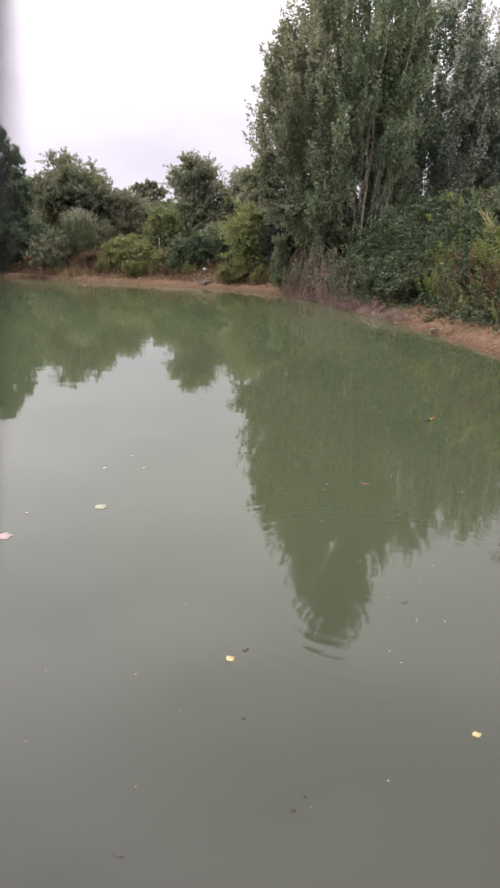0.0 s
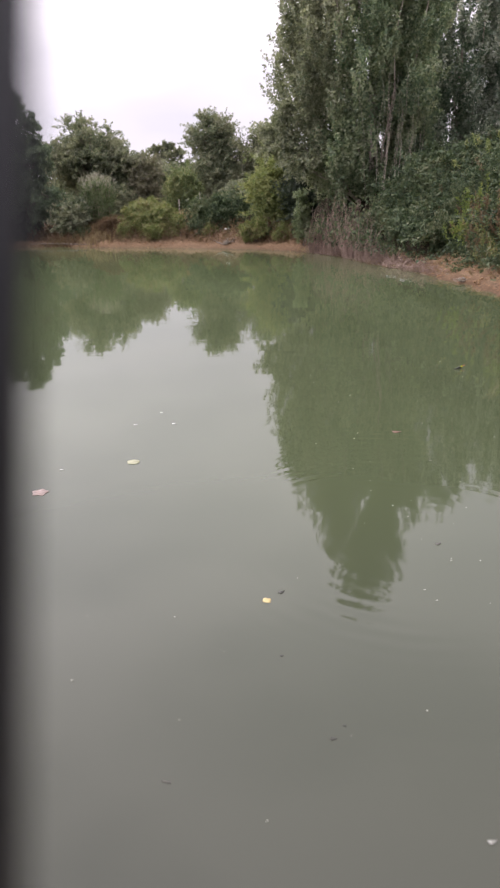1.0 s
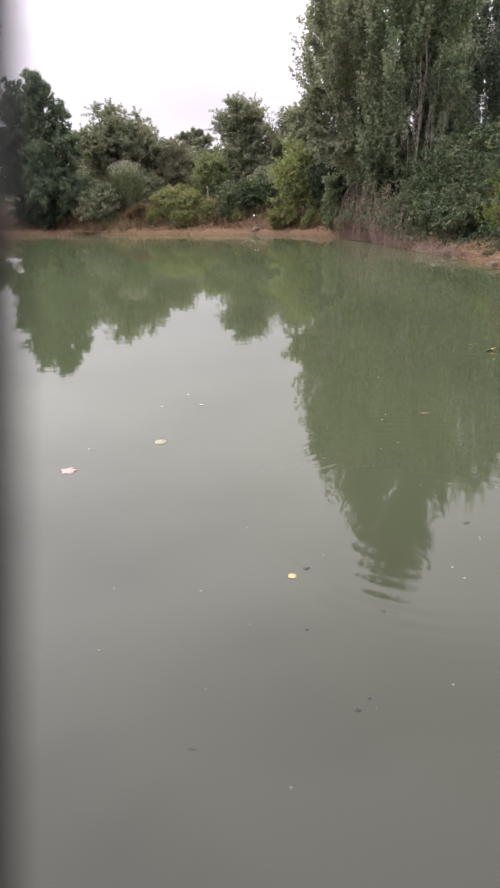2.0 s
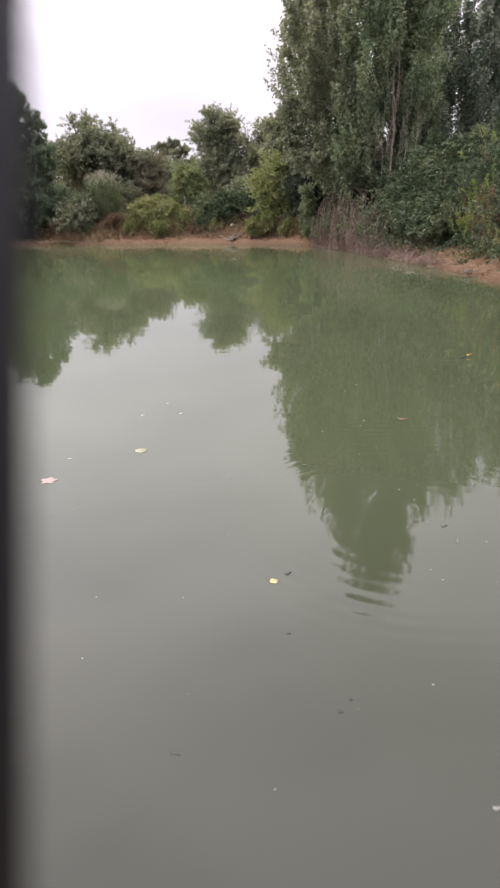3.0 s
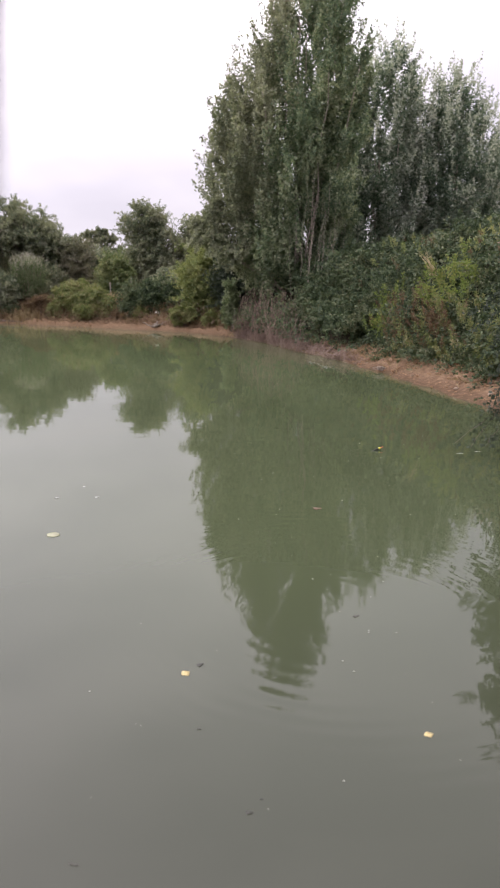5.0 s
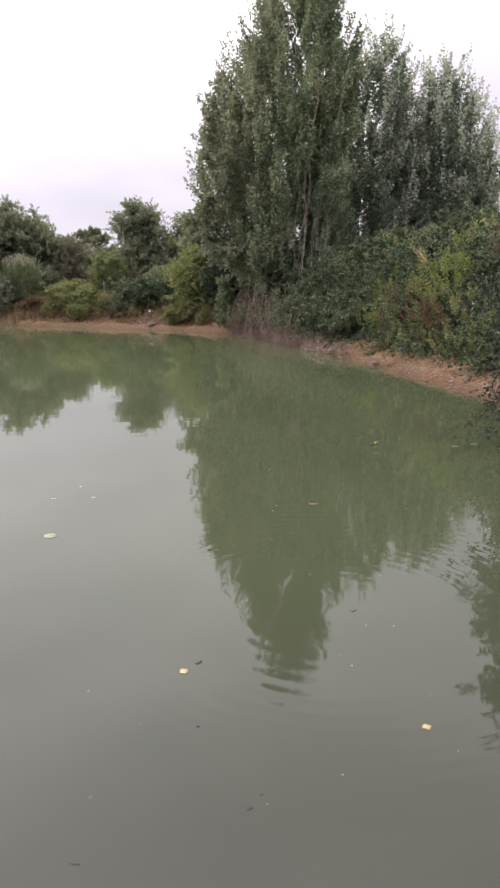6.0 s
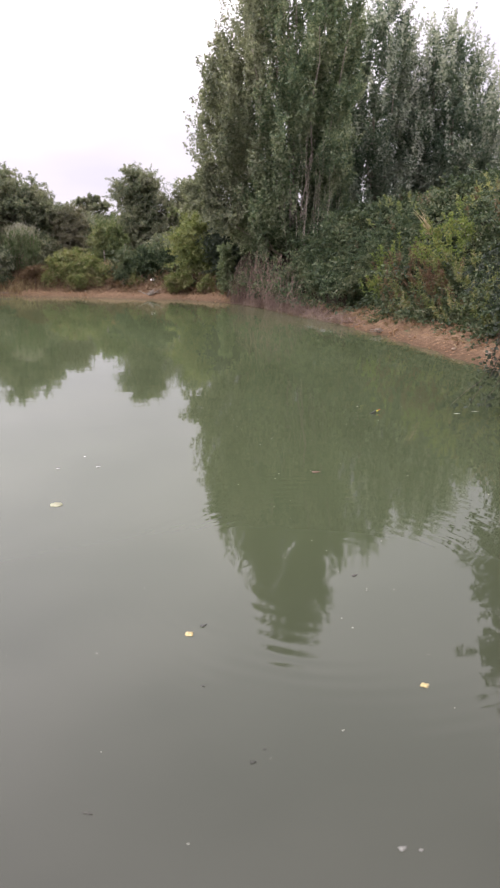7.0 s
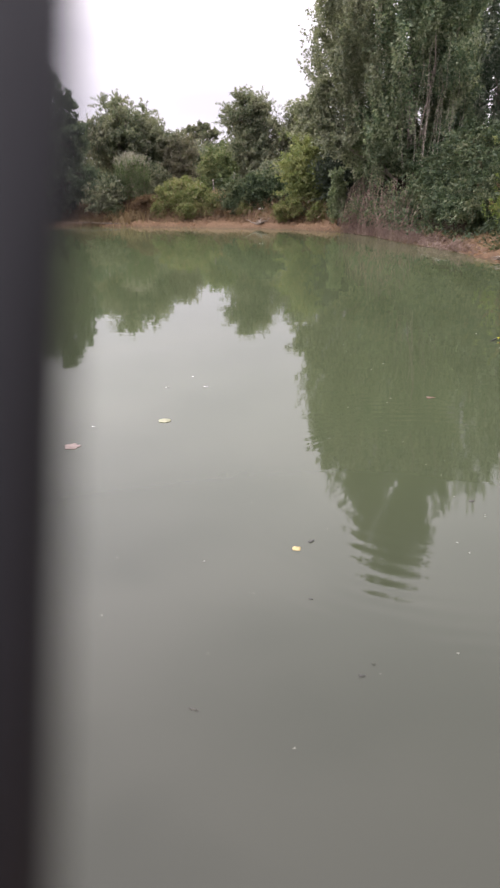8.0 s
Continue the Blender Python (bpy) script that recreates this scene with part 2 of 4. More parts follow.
def water_material():
    """Murky green pond water: silt gives it its colour, the smooth skin mirrors trees and sky."""
    m, nd, ln, b = material("murky_water", 0.028, 0.5)
    b.inputs["IOR"].default_value = 1.33
    n1 = noise_tex(nd, ln, 0.10, 3.0)
    silt = ramp(nd, [(0.3, (0.050, 0.064, 0.033)), (0.7, (0.060, 0.074, 0.039))])
    ln.new(n1.outputs["Fac"], silt.inputs["Fac"])
    # the colour turns lighter and greener towards the far left, and blends to a darker tone towards the near bank
    near_tone = nd.new("ShaderNodeAttribute")
    near_tone.attribute_name = "near_tone"
    far_tone = nd.new("ShaderNodeAttribute")
    far_tone.attribute_name = "far_tone"
    toned = mix_rgb(nd, ln, 1.0, silt.outputs["Color"], mix_rgb(nd, ln, far_tone.outputs["Fac"], (0.90, 0.89, 0.86), (1.32, 1.34, 1.22)), "MULTIPLY")
    ln.new(mix_rgb(nd, ln, near_tone.outputs["Fac"], toned, (0.0285, 0.0305, 0.0215)), b.inputs["Base Color"])
    fine = noise_tex(nd, ln, 2.6, 2.0, stretch=(0.42, 1.0, 1))
    slow = noise_tex(nd, ln, 0.5, 2.0)
    geo, dist = nd.new("ShaderNodeNewGeometry"), nd.new("ShaderNodeVectorMath")
    dist.operation = "DISTANCE"
    ln.new(geo.outputs["Position"], dist.inputs[0])
    dist.inputs[1].default_value = (*RING, 0)

    def math_node(op, a, c=None):
        k = nd.new("ShaderNodeMath")
        k.operation = op
        for sock, v in zip(k.inputs, (a, c)):
            if v is None:
                continue
            if hasattr(v, "is_linked"):
                ln.new(v, sock)
            else:
                sock.default_value = v
        return k.outputs[0]

    r = dist.outputs["Value"]
    wave = math_node("SINE", math_node("ADD", math_node("MULTIPLY", r, 54.0), math_node("MULTIPLY", fine.outputs["Fac"], 5.0)))
    near = math_node("SUBTRACT", r, 1.15)
    fall = math_node("POWER", 2.718, math_node("MULTIPLY", math_node("MULTIPLY", near, near), -1.6))
    patch = nd.new("ShaderNodeMapRange")
    patch.inputs[1].default_value, patch.inputs[2].default_value = 0.42, 0.62
    ln.new(slow.outputs["Fac"], patch.inputs[0])
    rings = math_node("MULTIPLY", math_node("MULTIPLY", wave, fall), math_node("MULTIPLY", patch.outputs[0], 0.065))
    h = math_node("ADD", rings, math_node("ADD", math_node("MULTIPLY", fine.outputs["Fac"], 0.26), math_node("MULTIPLY", slow.outputs["Fac"], 0.7)))
    bp = nd.new("ShaderNodeBump")
    bp.inputs["Strength"].default_value, bp.inputs["Distance"].default_value = 0.9, 0.0045
    ln.new(h, bp.inputs["Height"])
    ln.new(bp.outputs[0], b.inputs["Normal"])
    return m


# ---- mesh helpers ----
def part(name, verts, faces, mat, parent=None, label="", smooth=False):
    """Links vertices and faces of one size as ONE mesh object, under a thing or at top level."""
    me = bpy.data.meshes.new(name)
    verts, faces = np.asarray(verts, np.float32), np.asarray(faces, np.int32)
    n, k = faces.shape
    me.vertices.add(len(verts))
    me.vertices.foreach_set("co", verts.ravel())
    me.loops.add(n * k)
    me.loops.foreach_set("vertex_index", faces.ravel())
    me.polygons.add(n)
    me.polygons.foreach_set("loop_start", np.arange(0, n * k, k, dtype=np.int32))
    me.update(calc_edges=True)
    me.validate()
    me.materials.append(mat)
    if smooth:
        me.polygons.foreach_set("use_smooth", np.ones(len(me.polygons), bool))
    ob = new(name, me)
    if parent is not None:
        ob.parent = parent
        ob.matrix_parent_inverse = Matrix.Translation(parent.location).inverted()
    if label:
        tagged(ob, label)
    return ob


def thing(name, place, label, category, group="", kind=""):
    ob = new(name)
    ob.empty_display_size = 0.2
    ob.location = place
    return tagged(ob, label, category, group, kind)


def tube(points, radii, sides=7):
    """Vertices and quads of a tapered tube along points."""
    p, r = np.asarray(points, float), np.asarray(radii, float)
    d = np.gradient(p, axis=0)
    d /= np.linalg.norm(d, axis=1)[:, None] + 1e-9
    ref = np.where(np.abs(d[:, 2:3]) > 0.9, [[1.0, 0, 0]], [[0, 0, 1.0]])
    u = np.cross(d, ref)
    u /= np.linalg.norm(u, axis=1)[:, None] + 1e-9
    v = np.cross(d, u)
    a = np.linspace(0, 2 * np.pi, sides, endpoint=False)
    ring = np.cos(a)[None, :, None] * u[:, None] + np.sin(a)[None, :, None] * v[:, None]
    verts = (p[:, None] + ring * r[:, None, None]).reshape(-1, 3)
    i, j = np.meshgrid(np.arange(len(p) - 1), np.arange(sides), indexing="ij")
    k = (j + 1) % sides
    faces = np.stack([i * sides + j, i * sides + k, (i + 1) * sides + k, (i + 1) * sides + j], -1).reshape(-1, 4)
    return verts, faces


def joined(pieces):
    verts, faces, n = [], [], 0
    for v, f in pieces:
        verts.append(v)
        faces.append(np.asarray(f) + n)
        n += len(v)
    return np.concatenate(verts), np.concatenate(faces)


def unit(v):
    return v / (np.linalg.norm(v, axis=-1, keepdims=True) + 1e-9)


def leaves(rng, P, length, width, lean=(0, 0, -0.3), flat=0.6, three=False):
    """Folded leaf blades at the points P, each a small diamond of its own, or a simple three-cornered one for far trees."""
    n = len(P)
    d = unit(rng.normal(size=(n, 3)) + np.asarray(lean))
    up = unit(rng.normal(size=(n, 3)) + (0, 0, flat))
    s = unit(np.cross(d, up))
    nn = np.cross(s, d)
    L = (length * rng.uniform(0.65, 1.3, n))[:, None]
    W = (width * rng.uniform(0.7, 1.25, n))[:, None]
    if three:
        verts = np.stack([P, P + 0.6 * L * d + 0.6 * W * s, P + 0.95 * L * d - 0.45 * W * s], 1).reshape(-1, 3)
        return verts, np.arange(3 * n).reshape(n, 3)
    mid, fold = P + 0.45 * L * d, 0.16 * W * nn
    verts = np.stack([P, mid + 0.5 * W * s + fold, P + L * d, mid - 0.5 * W * s + fold], 1).reshape(-1, 3)
    return verts, np.arange(4 * n).reshape(n, 4)


def on_shoots(rng, base, tip, count, spread, sag=0.0, start=0.15):
    """Points round many shoots from base to tip: wide below, closing towards the tip."""
    m = len(base)
    u = np.clip(start + (1 - start) * rng.uniform(0, 1, (m, count)) ** 0.85, 0, 1)
    axis = (tip - base)[:, None]
    P = base[:, None] + u[..., None] * axis
    P[..., 2] -= sag * (u**2)
    off = unit(rng.normal(size=(m, count, 3))) * (rng.uniform(0, 1, (m, count, 1)) ** 0.6)
    P = P + off * (spread * (1.0 - 0.72 * u))[..., None]
    return P.reshape(-1, 3)


def limb(rng, a, b, r0, r1, wobble=0.12, n=7, sides=7, rise=0.0):
    a, b = np.asarray(a, float), np.asarray(b, float)
    u = np.linspace(0, 1, n)[:, None]
    p = a + u * (b - a)
    p[1:-1] += rng.normal(size=(n - 2, 3)) * wobble * np.array([1, 1, 0.4])
    p[:, 2] += rise * np.sin(np.pi * u[:, 0])
    return tube(p, np.linspace(r0, r1, n), sides)


# ---- the pond: shore, ground and water ----
SHORE = np.array([(-26, 2), (-12, 1.0), (-2, 0.75), (0, 0.7), (2, 0.8), (3.4, 1.5), (4.4, 3), (5.0, 5.5), (5.25, 8), (5.2, 10),
                  (5.05, 12), (4.87, 14.2), (4.7, 15.7), (4.47, 17.6), (4.2, 19.7), (3.72, 22.1), (3.1, 24.1), (2.4, 27.6),
                  (1.3, 30.6), (0.3, 32.1), (-1.3, 33.8), (-4.2, 35.3), (-7.2, 36.5), (-10.4, 37.7), (-14.3, 39.2), (-18, 39.8),
                  (-23, 39), (-27, 34), (-28, 18)], float)


def shore_distance(x, y):
    """Metres to the waterline, positive on land."""
    p = np.stack([np.ravel(x), np.ravel(y)], -1)
    best, inside = np.full(len(p), 1e9), np.zeros(len(p), bool)
    for a, b in zip(SHORE, np.roll(SHORE, -1, 0)):
        ab = b - a
        u = np.clip(((p - a) @ ab) / (ab @ ab), 0, 1)
        best = np.minimum(best, np.linalg.norm(p - a - u[:, None] * ab, axis=1))
        cross = (a[1] > p[:, 1]) != (b[1] > p[:, 1])
        with np.errstate(divide="ignore", invalid="ignore"):
            xi = a[0] + (p[:, 1] - a[1]) * ab[0] / ab[1]
        inside ^= cross & (p[:, 0] < xi)
    return np.where(inside, -best, best).reshape(np.shape(x))


def smooth(a, b, v):
    u = np.clip((np.asarray(v, float) - a) / (b - a), 0, 1)
    return u * u * (3 - 2 * u)


def land(x, y):
    """Height of the ground without its fine lumps."""
    d = shore_distance(x, y)
    far = smooth(28, 36, y)
    bank = (0.50 - 0.12 * far) * smooth(-0.15, 1.5, d) - 0.02
    near_rise = 0.10 * np.maximum(d - 1.2, 0)
    far_rise = 0.45 * np.clip(d - 1.2, 0, 1.4) + 0.08 * np.maximum(d - 2.6, 0)  # a short steep slope behind the far clay strip
    dry = bank + np.minimum(near_rise + (far_rise - near_rise) * far, 1.5)
    bed = np.maximum(-1.6, 0.42 * d)
    return np.where(d > 0, dry, np.minimum(bank, bed))


def ground_at(x, y):
    return float(land(np.array([float(x)]), np.array([float(y)]))[0])


def build_ground():
    def steps(stops):
        out = [stops[0][0]]
        for a, b, n in stops:
            out += list(np.linspace(a, b, n + 1)[1:])
        return np.array(out)
    xs = steps([(-900, -60, 14), (-60, -20, 20), (-20, -3, 52), (-3, 7.5, 84), (7.5, 20, 20), (20, 60, 10), (60, 900, 14)])
    ys = steps([(-900, -40, 12), (-40, -2, 14), (-2, 2, 16), (2, 9, 24), (9, 28, 105), (28, 44, 90), (44, 70, 26), (70, 1200, 16)])
    X, Y = np.meshgrid(xs, ys, indexing="ij")
    D = shore_distance(X, Y)
    Z = land(X, Y)
    near = np.clip(1.2 - np.abs(D - 1.0) / 6, 0, 1) * (np.abs(X) < 40) * (np.abs(Y - 20) < 40)
    lumps = np.array([noise.noise((x * 1.3, y * 1.3, 0)) * 0.10 + noise.noise((x * 4.7, y * 4.7, 3)) * 0.045
                      for x, y in zip(X.ravel(), Y.ravel())]).reshape(X.shape)
    Z = Z + lumps * near * smooth(-0.6, 0.7, D) + 0.035 * lumps * near
    n, m = X.shape
    i, j = np.meshgrid(np.arange(n - 1), np.arange(m - 1), indexing="ij")
    f = np.stack([i * m + j, (i + 1) * m + j, (i + 1) * m + j + 1, i * m + j + 1], -1).reshape(-1, 4)
    ob = part("ground", np.stack([X, Y, Z], -1).reshape(-1, 3), f, ground_material(), smooth=True)
    at = ob.data.attributes.new("inland", "FLOAT", "POINT")
    at.data.foreach_set("value", smooth(1.0, 2.6, D).astype(np.float32).ravel())
    return tagged(ob, "ochre clay bank with leaf litter and dry grass inland", "ground", kind="structure")


build_ground()
WX, WY = np.meshgrid(np.linspace(-32, 9, 83), np.linspace(-1, 44, 181), indexing="ij")
wi, wj = np.meshgrid(np.arange(82), np.arange(180), indexing="ij")
water = part("water", np.stack([WX, WY, 0 * WX], -1).reshape(-1, 3),
             np.stack([wi * 181 + wj, (wi + 1) * 181 + wj, (wi + 1) * 181 + wj + 1, wi * 181 + wj + 1], -1).reshape(-1, 4), water_material())
tagged(water, "calm murky green pond water mirroring trees and sky", "water", kind="structure")
near_tone = 1 - smooth(0.6, 6.5, WY + 0.5 * np.sin(0.9 * WX + 1.0))
water.data.attributes.new("far_tone", "FLOAT", "POINT").data.foreach_set("value", smooth(6, 24, WY - 0.5 * WX).astype(np.float32).ravel())
water.data.attributes.new("near_tone", "FLOAT", "POINT").data.foreach_set("value", near_tone.astype(np.float32).ravel())


# ---- kinds of plants ----
def fastigiate_tree(seed, place, profile, shoots, per_shoot, leaf, mat, bark, label, stems=5, spread=0.28, bare=None, tips=None, side=None):
    """A broad upright poplar: a bundle of steep stems, and a crown of upright plumes inside the outline profile (z, x, radius)."""
    rng = np.random.default_rng(seed)
    px, py, pz = place
    z_, x_, r_ = (np.array(c, float) for c in zip(*profile))
    tree = thing("poplar_tree", place, label, "tree")
    top = z_[-1]
    part("trunk", *limb(rng, (px, py, pz - 0.2), (np.interp(pz + 0.62 * (top - pz), z_, x_), py, pz + 0.62 * (top - pz)), 0.17, 0.04, 0.06, 10),
         bark, tree, smooth=True)
    for k in range(stems):
        a = 2 * np.pi * k / stems + 0.5
        h = rng.uniform(0.55, 0.9) * top
        q = rng.uniform(0.30, 0.6) * np.interp(h, z_, r_)
        if k % 2 == 0 and stems > 8:  # pale limbs that show on the crown's face
            a, q = -0.5 * np.pi + rng.uniform(-0.6, 0.9), 0.98 * np.interp(h, z_, r_)
        tipx = np.interp(h, z_, x_) + q * np.cos(a)
        part("limb", *limb(rng, (px + 0.35 * np.cos(a), py + 0.3 * np.sin(a), pz + rng.uniform(0.0, 0.8)),
                           (tipx, py + q * np.sin(a), h), 0.042, 0.012, 0.05, 10, 6), bark, tree, smooth=True)
    if bare is not None:  # a sheaf of thin bare stems in the gap at the crown's foot
        for k in range(22):
            x0 = rng.uniform(bare[0] - 0.2, bare[1] + 0.6)
            part("stem", *limb(rng, (x0, py - rng.uniform(1.6, 2.6), pz), (x0 + rng.normal(0, 0.35), py - rng.uniform(2.6, 3.5), rng.uniform(4.0, 6.8)), rng.uniform(0.006, 0.012), 0.003, 0.04, 9, 5),
                 bark, tree, smooth=True)

    def inside(n, lo):
        """Random points of the crown: heights in keeping with its width, and how far out from the axis."""
        grid = np.linspace(z_[0], top, 400)
        share = np.cumsum((np.interp(grid, z_, r_) / r_.max()) ** 1.3 + 0.05)
        z = np.interp((np.arange(n) + rng.uniform(0, 1, n)) / n * share[-1], share, grid)
        a = (2.39996 * np.arange(n) + rng.normal(0, 0.35, n)) % (2 * np.pi)
        rad = 0.96 * np.interp(z, z_, r_) * rng.uniform(lo, 1.0, len(z)) ** 0.5 * (1 + 0.05 * np.sin(3 * a + 0.9 * z) + 0.05 * np.sin(7 * a - 1.7 * z))
        return np.stack([np.interp(z, z_, x_) + rad * np.cos(a), py + rad * np.sin(a), z], -1), a

    # boughs: plumes of shoots that fan out together, with dark hollows between them
    k = 7
    heads, ang = inside(shoots // k, 0.3)
    n = len(heads)
    outward = np.stack([np.cos(ang), np.sin(ang), 0 * ang], -1)
    size = rng.uniform(0.75, 1.55, n)
    foot = heads - (unit(0.42 * outward + (0, 0, 1)) * size[:, None] * 1.25)
    fan = rng.normal(size=(n, k, 3)) * (0.17, 0.17, 0.30) * size[:, None, None]
    tip = (heads[:, None] + fan + outward[:, None] * 0.1).reshape(-1, 3)
    base = (foot[:, None] + 0.25 * fan).reshape(-1, 3)
    fill, ang = inside(shoots // 4, 0.0)
    fill = fill[rng.uniform(0, 1, len(fill)) > 0.85 * smooth(0.5 * top, 0.75 * top, fill[:, 2])]
    mid_x = np.interp(fill[:, 2], z_, x_)
    fill[:, 0], fill[:, 1] = mid_x + 0.6 * (fill[:, 0] - mid_x), py + 0.6 * (fill[:, 1] - py)
    tip = np.concatenate([tip, fill])
    base = np.concatenate([base, fill - (0, 0, 1.3)])
    z = tip[:, 2]
    if bare is not None:
        x0, x1, z0, z1 = bare
        cut = (tip[:, 0] > x0) & (tip[:, 0] < x1) & (z > z0) & (z < z1 + 0.8) & (tip[:, 1] < py - 1.1)
        base, tip = base[~cut], tip[~cut]
    P = on_shoots(rng, base, tip, per_shoot, spread)
    # the upper crown is thin enough for the sky to show through
    P = P[rng.uniform(0, 1, len(P)) > (0.24 if tips is None else 0.15) * smooth(0.5 * top, 0.85 * top, P[:, 2])]
    # slim leaders that stand out of the crown all round its upper outline
    n = 150 if tips is not None else 170
    z = z_[0] + (top - z_[0]) * rng.uniform(0.35, 1.0, n)
    a = rng.uniform(0, 2 * np.pi, n)
    out = np.stack([np.cos(a), np.sin(a), 0 * a], -1)
    foot = np.stack([np.interp(z, z_, x_), np.full(n, py), z - 0.5], -1) + out * (np.interp(z, z_, r_) * 0.9)[:, None]
    lead = foot + unit(0.22 * out + (0, 0, 1) + rng.normal(size=(n, 3)) * 0.08) * rng.uniform(0.7, 1.5, n)[:, None]
    spikes = on_shoots(rng, foot, lead, 34, 0.13)
    if tips is not None:
        part("leading_shoot_foliage", *leaves(rng, spikes, leaf * 0.9, leaf * 0.6, (0, 0, 0.8), 0.3, True), tips, tree)
    else:
        P = np.concatenate([P, spikes])
    if tips is not None:  # thin, pale twig tips all round the crown
        rel = np.hypot(P[:, 0] - np.interp(P[:, 2], z_, x_), P[:, 1] - py) / np.interp(P[:, 2], z_, r_)
        outer = rel + rng.normal(0, 0.12, len(P)) + 0.3 * smooth(0.5 * top, top, P[:, 2]) > 1.01
        T = P[outer & (rng.uniform(0, 1, len(P)) < 0.7)]
        part("outer_foliage", *leaves(rng, T, leaf, leaf * 0.7, (0, 0, 0.5), 0.3, True), tips, tree, "pale felted leaves of the outer twigs")
        P = P[~outer]
    if side is not None:  # the browner side of the crown
        x0, tint = side
        left = P[:, 0] + 0.25 * np.sin(1.9 * P[:, 2]) + rng.normal(0, 0.35, len(P)) < x0 + 0.16 * (P[:, 2] - 5)
        part("side_crown", *leaves(rng, P[left], leaf, leaf * 0.8, (0, 0, 0.15), 0.3, True), tint, tree, "paler olive-brown leaves on one side")
        P = P[~left]
    part("crown", *leaves(rng, P, leaf, leaf * 0.8, (0, 0, 0.15), 0.3, True), mat, tree)
    return tree


def lobed_crown(rng, lobes, shoots, per_shoot, leaf, mat, parent, name="crown", up=0.25, spread=0.2, sag=0.0, reach=(0.5, 1.3), three=True):
    """A crown of many leafy twigs bursting from lobe centres (x, y, z, radius)."""
    base, tip = [], []
    total = sum(l[3] ** 2 for l in lobes)
    for x, y, z, r in lobes:
        n = max(6, int(shoots * r * r / total))
        d = unit(rng.normal(size=(n, 3)) + (0, 0, up))
        L = r * rng.uniform(*reach, n)[:, None]
        c = np.array((x, y, z))
        base.append(c + d * L * 0.25)
        tip.append(c + d * L * (1, 1, 0.9))
    P = on_shoots(rng, np.concatenate(base), np.concatenate(tip), per_shoot, spread, sag)
    return part(name, *leaves(rng, P, leaf, leaf * 0.72, (0, 0, -0.1), 0.5, three), mat, parent)


def broad_tree(seed, name, place, lobes, shoots, per_shoot, leaf, mat, label, trunk=0.2, fork=0.3, bark=None, category="tree", **kw):
    rng = np.random.default_rng(seed)
    x, y, z = place
    tree = thing(name, place, label, category)
    top = max(l[2] for l in lobes)
    fz = z + fork * (top - z)
    bark = bark or BARK
    part("trunk", *limb(rng, (x, y, z - 0.25), (x + 0.1, y, fz), trunk, trunk * 0.75, 0.03), bark, tree, smooth=True)
    for lx, ly, lz, r in lobes:
        part("limb", *limb(rng, (x + 0.1, y, fz - 0.1), (lx, ly, lz), trunk * 0.26, trunk * 0.05, 0.12, 7, 5, 0.15), bark, tree, smooth=True)
    lobed_crown(rng, lobes, shoots, per_shoot, leaf, mat, tree, **kw)
    return tree


def shrub(seed, name, centre, size, lobes, shoots, per_shoot, leaf, mat, label, stems=7, category="shrub", **kw):
    """A bush that fills centre +- size / 2, rooted on the ground; a few stems carry lobes of leafy twigs."""
    rng = np.random.default_rng(seed)
    cx, cy = centre
    w, dep, h = size
    g = ground_at(cx, cy)
    bush = thing(name, (cx, cy, g), label, category)
    spots = []
    for k in range(lobes):
        a, q = rng.uniform(0, 2 * np.pi), rng.uniform(0, 1) ** 0.5
        r = rng.uniform(0.26, 0.42) * min(w, h, dep * 1.3)
        lx, ly = cx + 0.5 * (w - 1.4 * r) * q * np.cos(a), cy + 0.5 * (dep - 1.2 * r) * q * np.sin(a)
        lz = g + r * 0.7 + (h - 1.6 * r) * rng.uniform(0, 1) * (1 - 0.5 * q * q)
        spots.append((lx, ly, lz, r))
    spots.append((cx, cy, g + h - 0.40 * min(w, h), 0.38 * min(w, h)))
    for lx, ly, lz, r in spots[-stems:]:
        part("stem", *limb(rng, (cx + 0.3 * (lx - cx), cy + 0.3 * (ly - cy), g - 0.1), (lx, ly, lz), 0.035, 0.008, 0.05, 6, 5), BARK, bush)
    lobed_crown(rng, spots, shoots, per_shoot, leaf, mat, bush, name="foliage", **kw)
    return bush


# ---- the big poplar and its neighbours on the far right bank ----
poplar = fastigiate_tree(11, (3.9, 30.2, ground_at(3.9, 30.2)),
                [(3.0, 3.5, 1.7), (3.8, 3.2, 2.8), (4.5, 3.05, 3.35), (5.4, 3.08, 3.5), (7.0, 3.15, 3.6), (8.3, 3.1, 3.65), (9.2, 3.3, 3.35), (11.0, 3.75, 2.7), (12.2, 4.0, 2.2),
                 (13.6, 4.12, 1.8), (15.0, 4.15, 1.5), (16.0, 4.2, 0.9), (16.3, 4.2, 0.5)],
                2900, 64, 0.120, POPLAR_LEAF, PALE_BARK, "tall broad grey-green poplar with many upright stems on the bank", 14,
                bare=(3.6, 5.0, 2.6, 5.0), spread=0.22, side=(2.0, POPLAR_SIDE))
boughs = [(0.1, 29.7, 4.6, 0.6), (-0.35, 29.9, 4.0, 0.45), (0.5, 29.2, 4.0, 0.65), (0.4, 29.5, 5.3, 0.6), (0.9, 28.9, 3.4, 0.55), (1.5, 28.7, 3.6, 0.6)]
rng = np.random.default_rng(14)
for x, y, z, r in boughs:  # spreading lower boughs that overhang the bank
    part("limb", *limb(rng, (3.4, 30.0, 0.5 * z), (x, y, z), 0.04, 0.01, 0.08, 8, 5, 0.2), PALE_BARK, poplar, smooth=True)
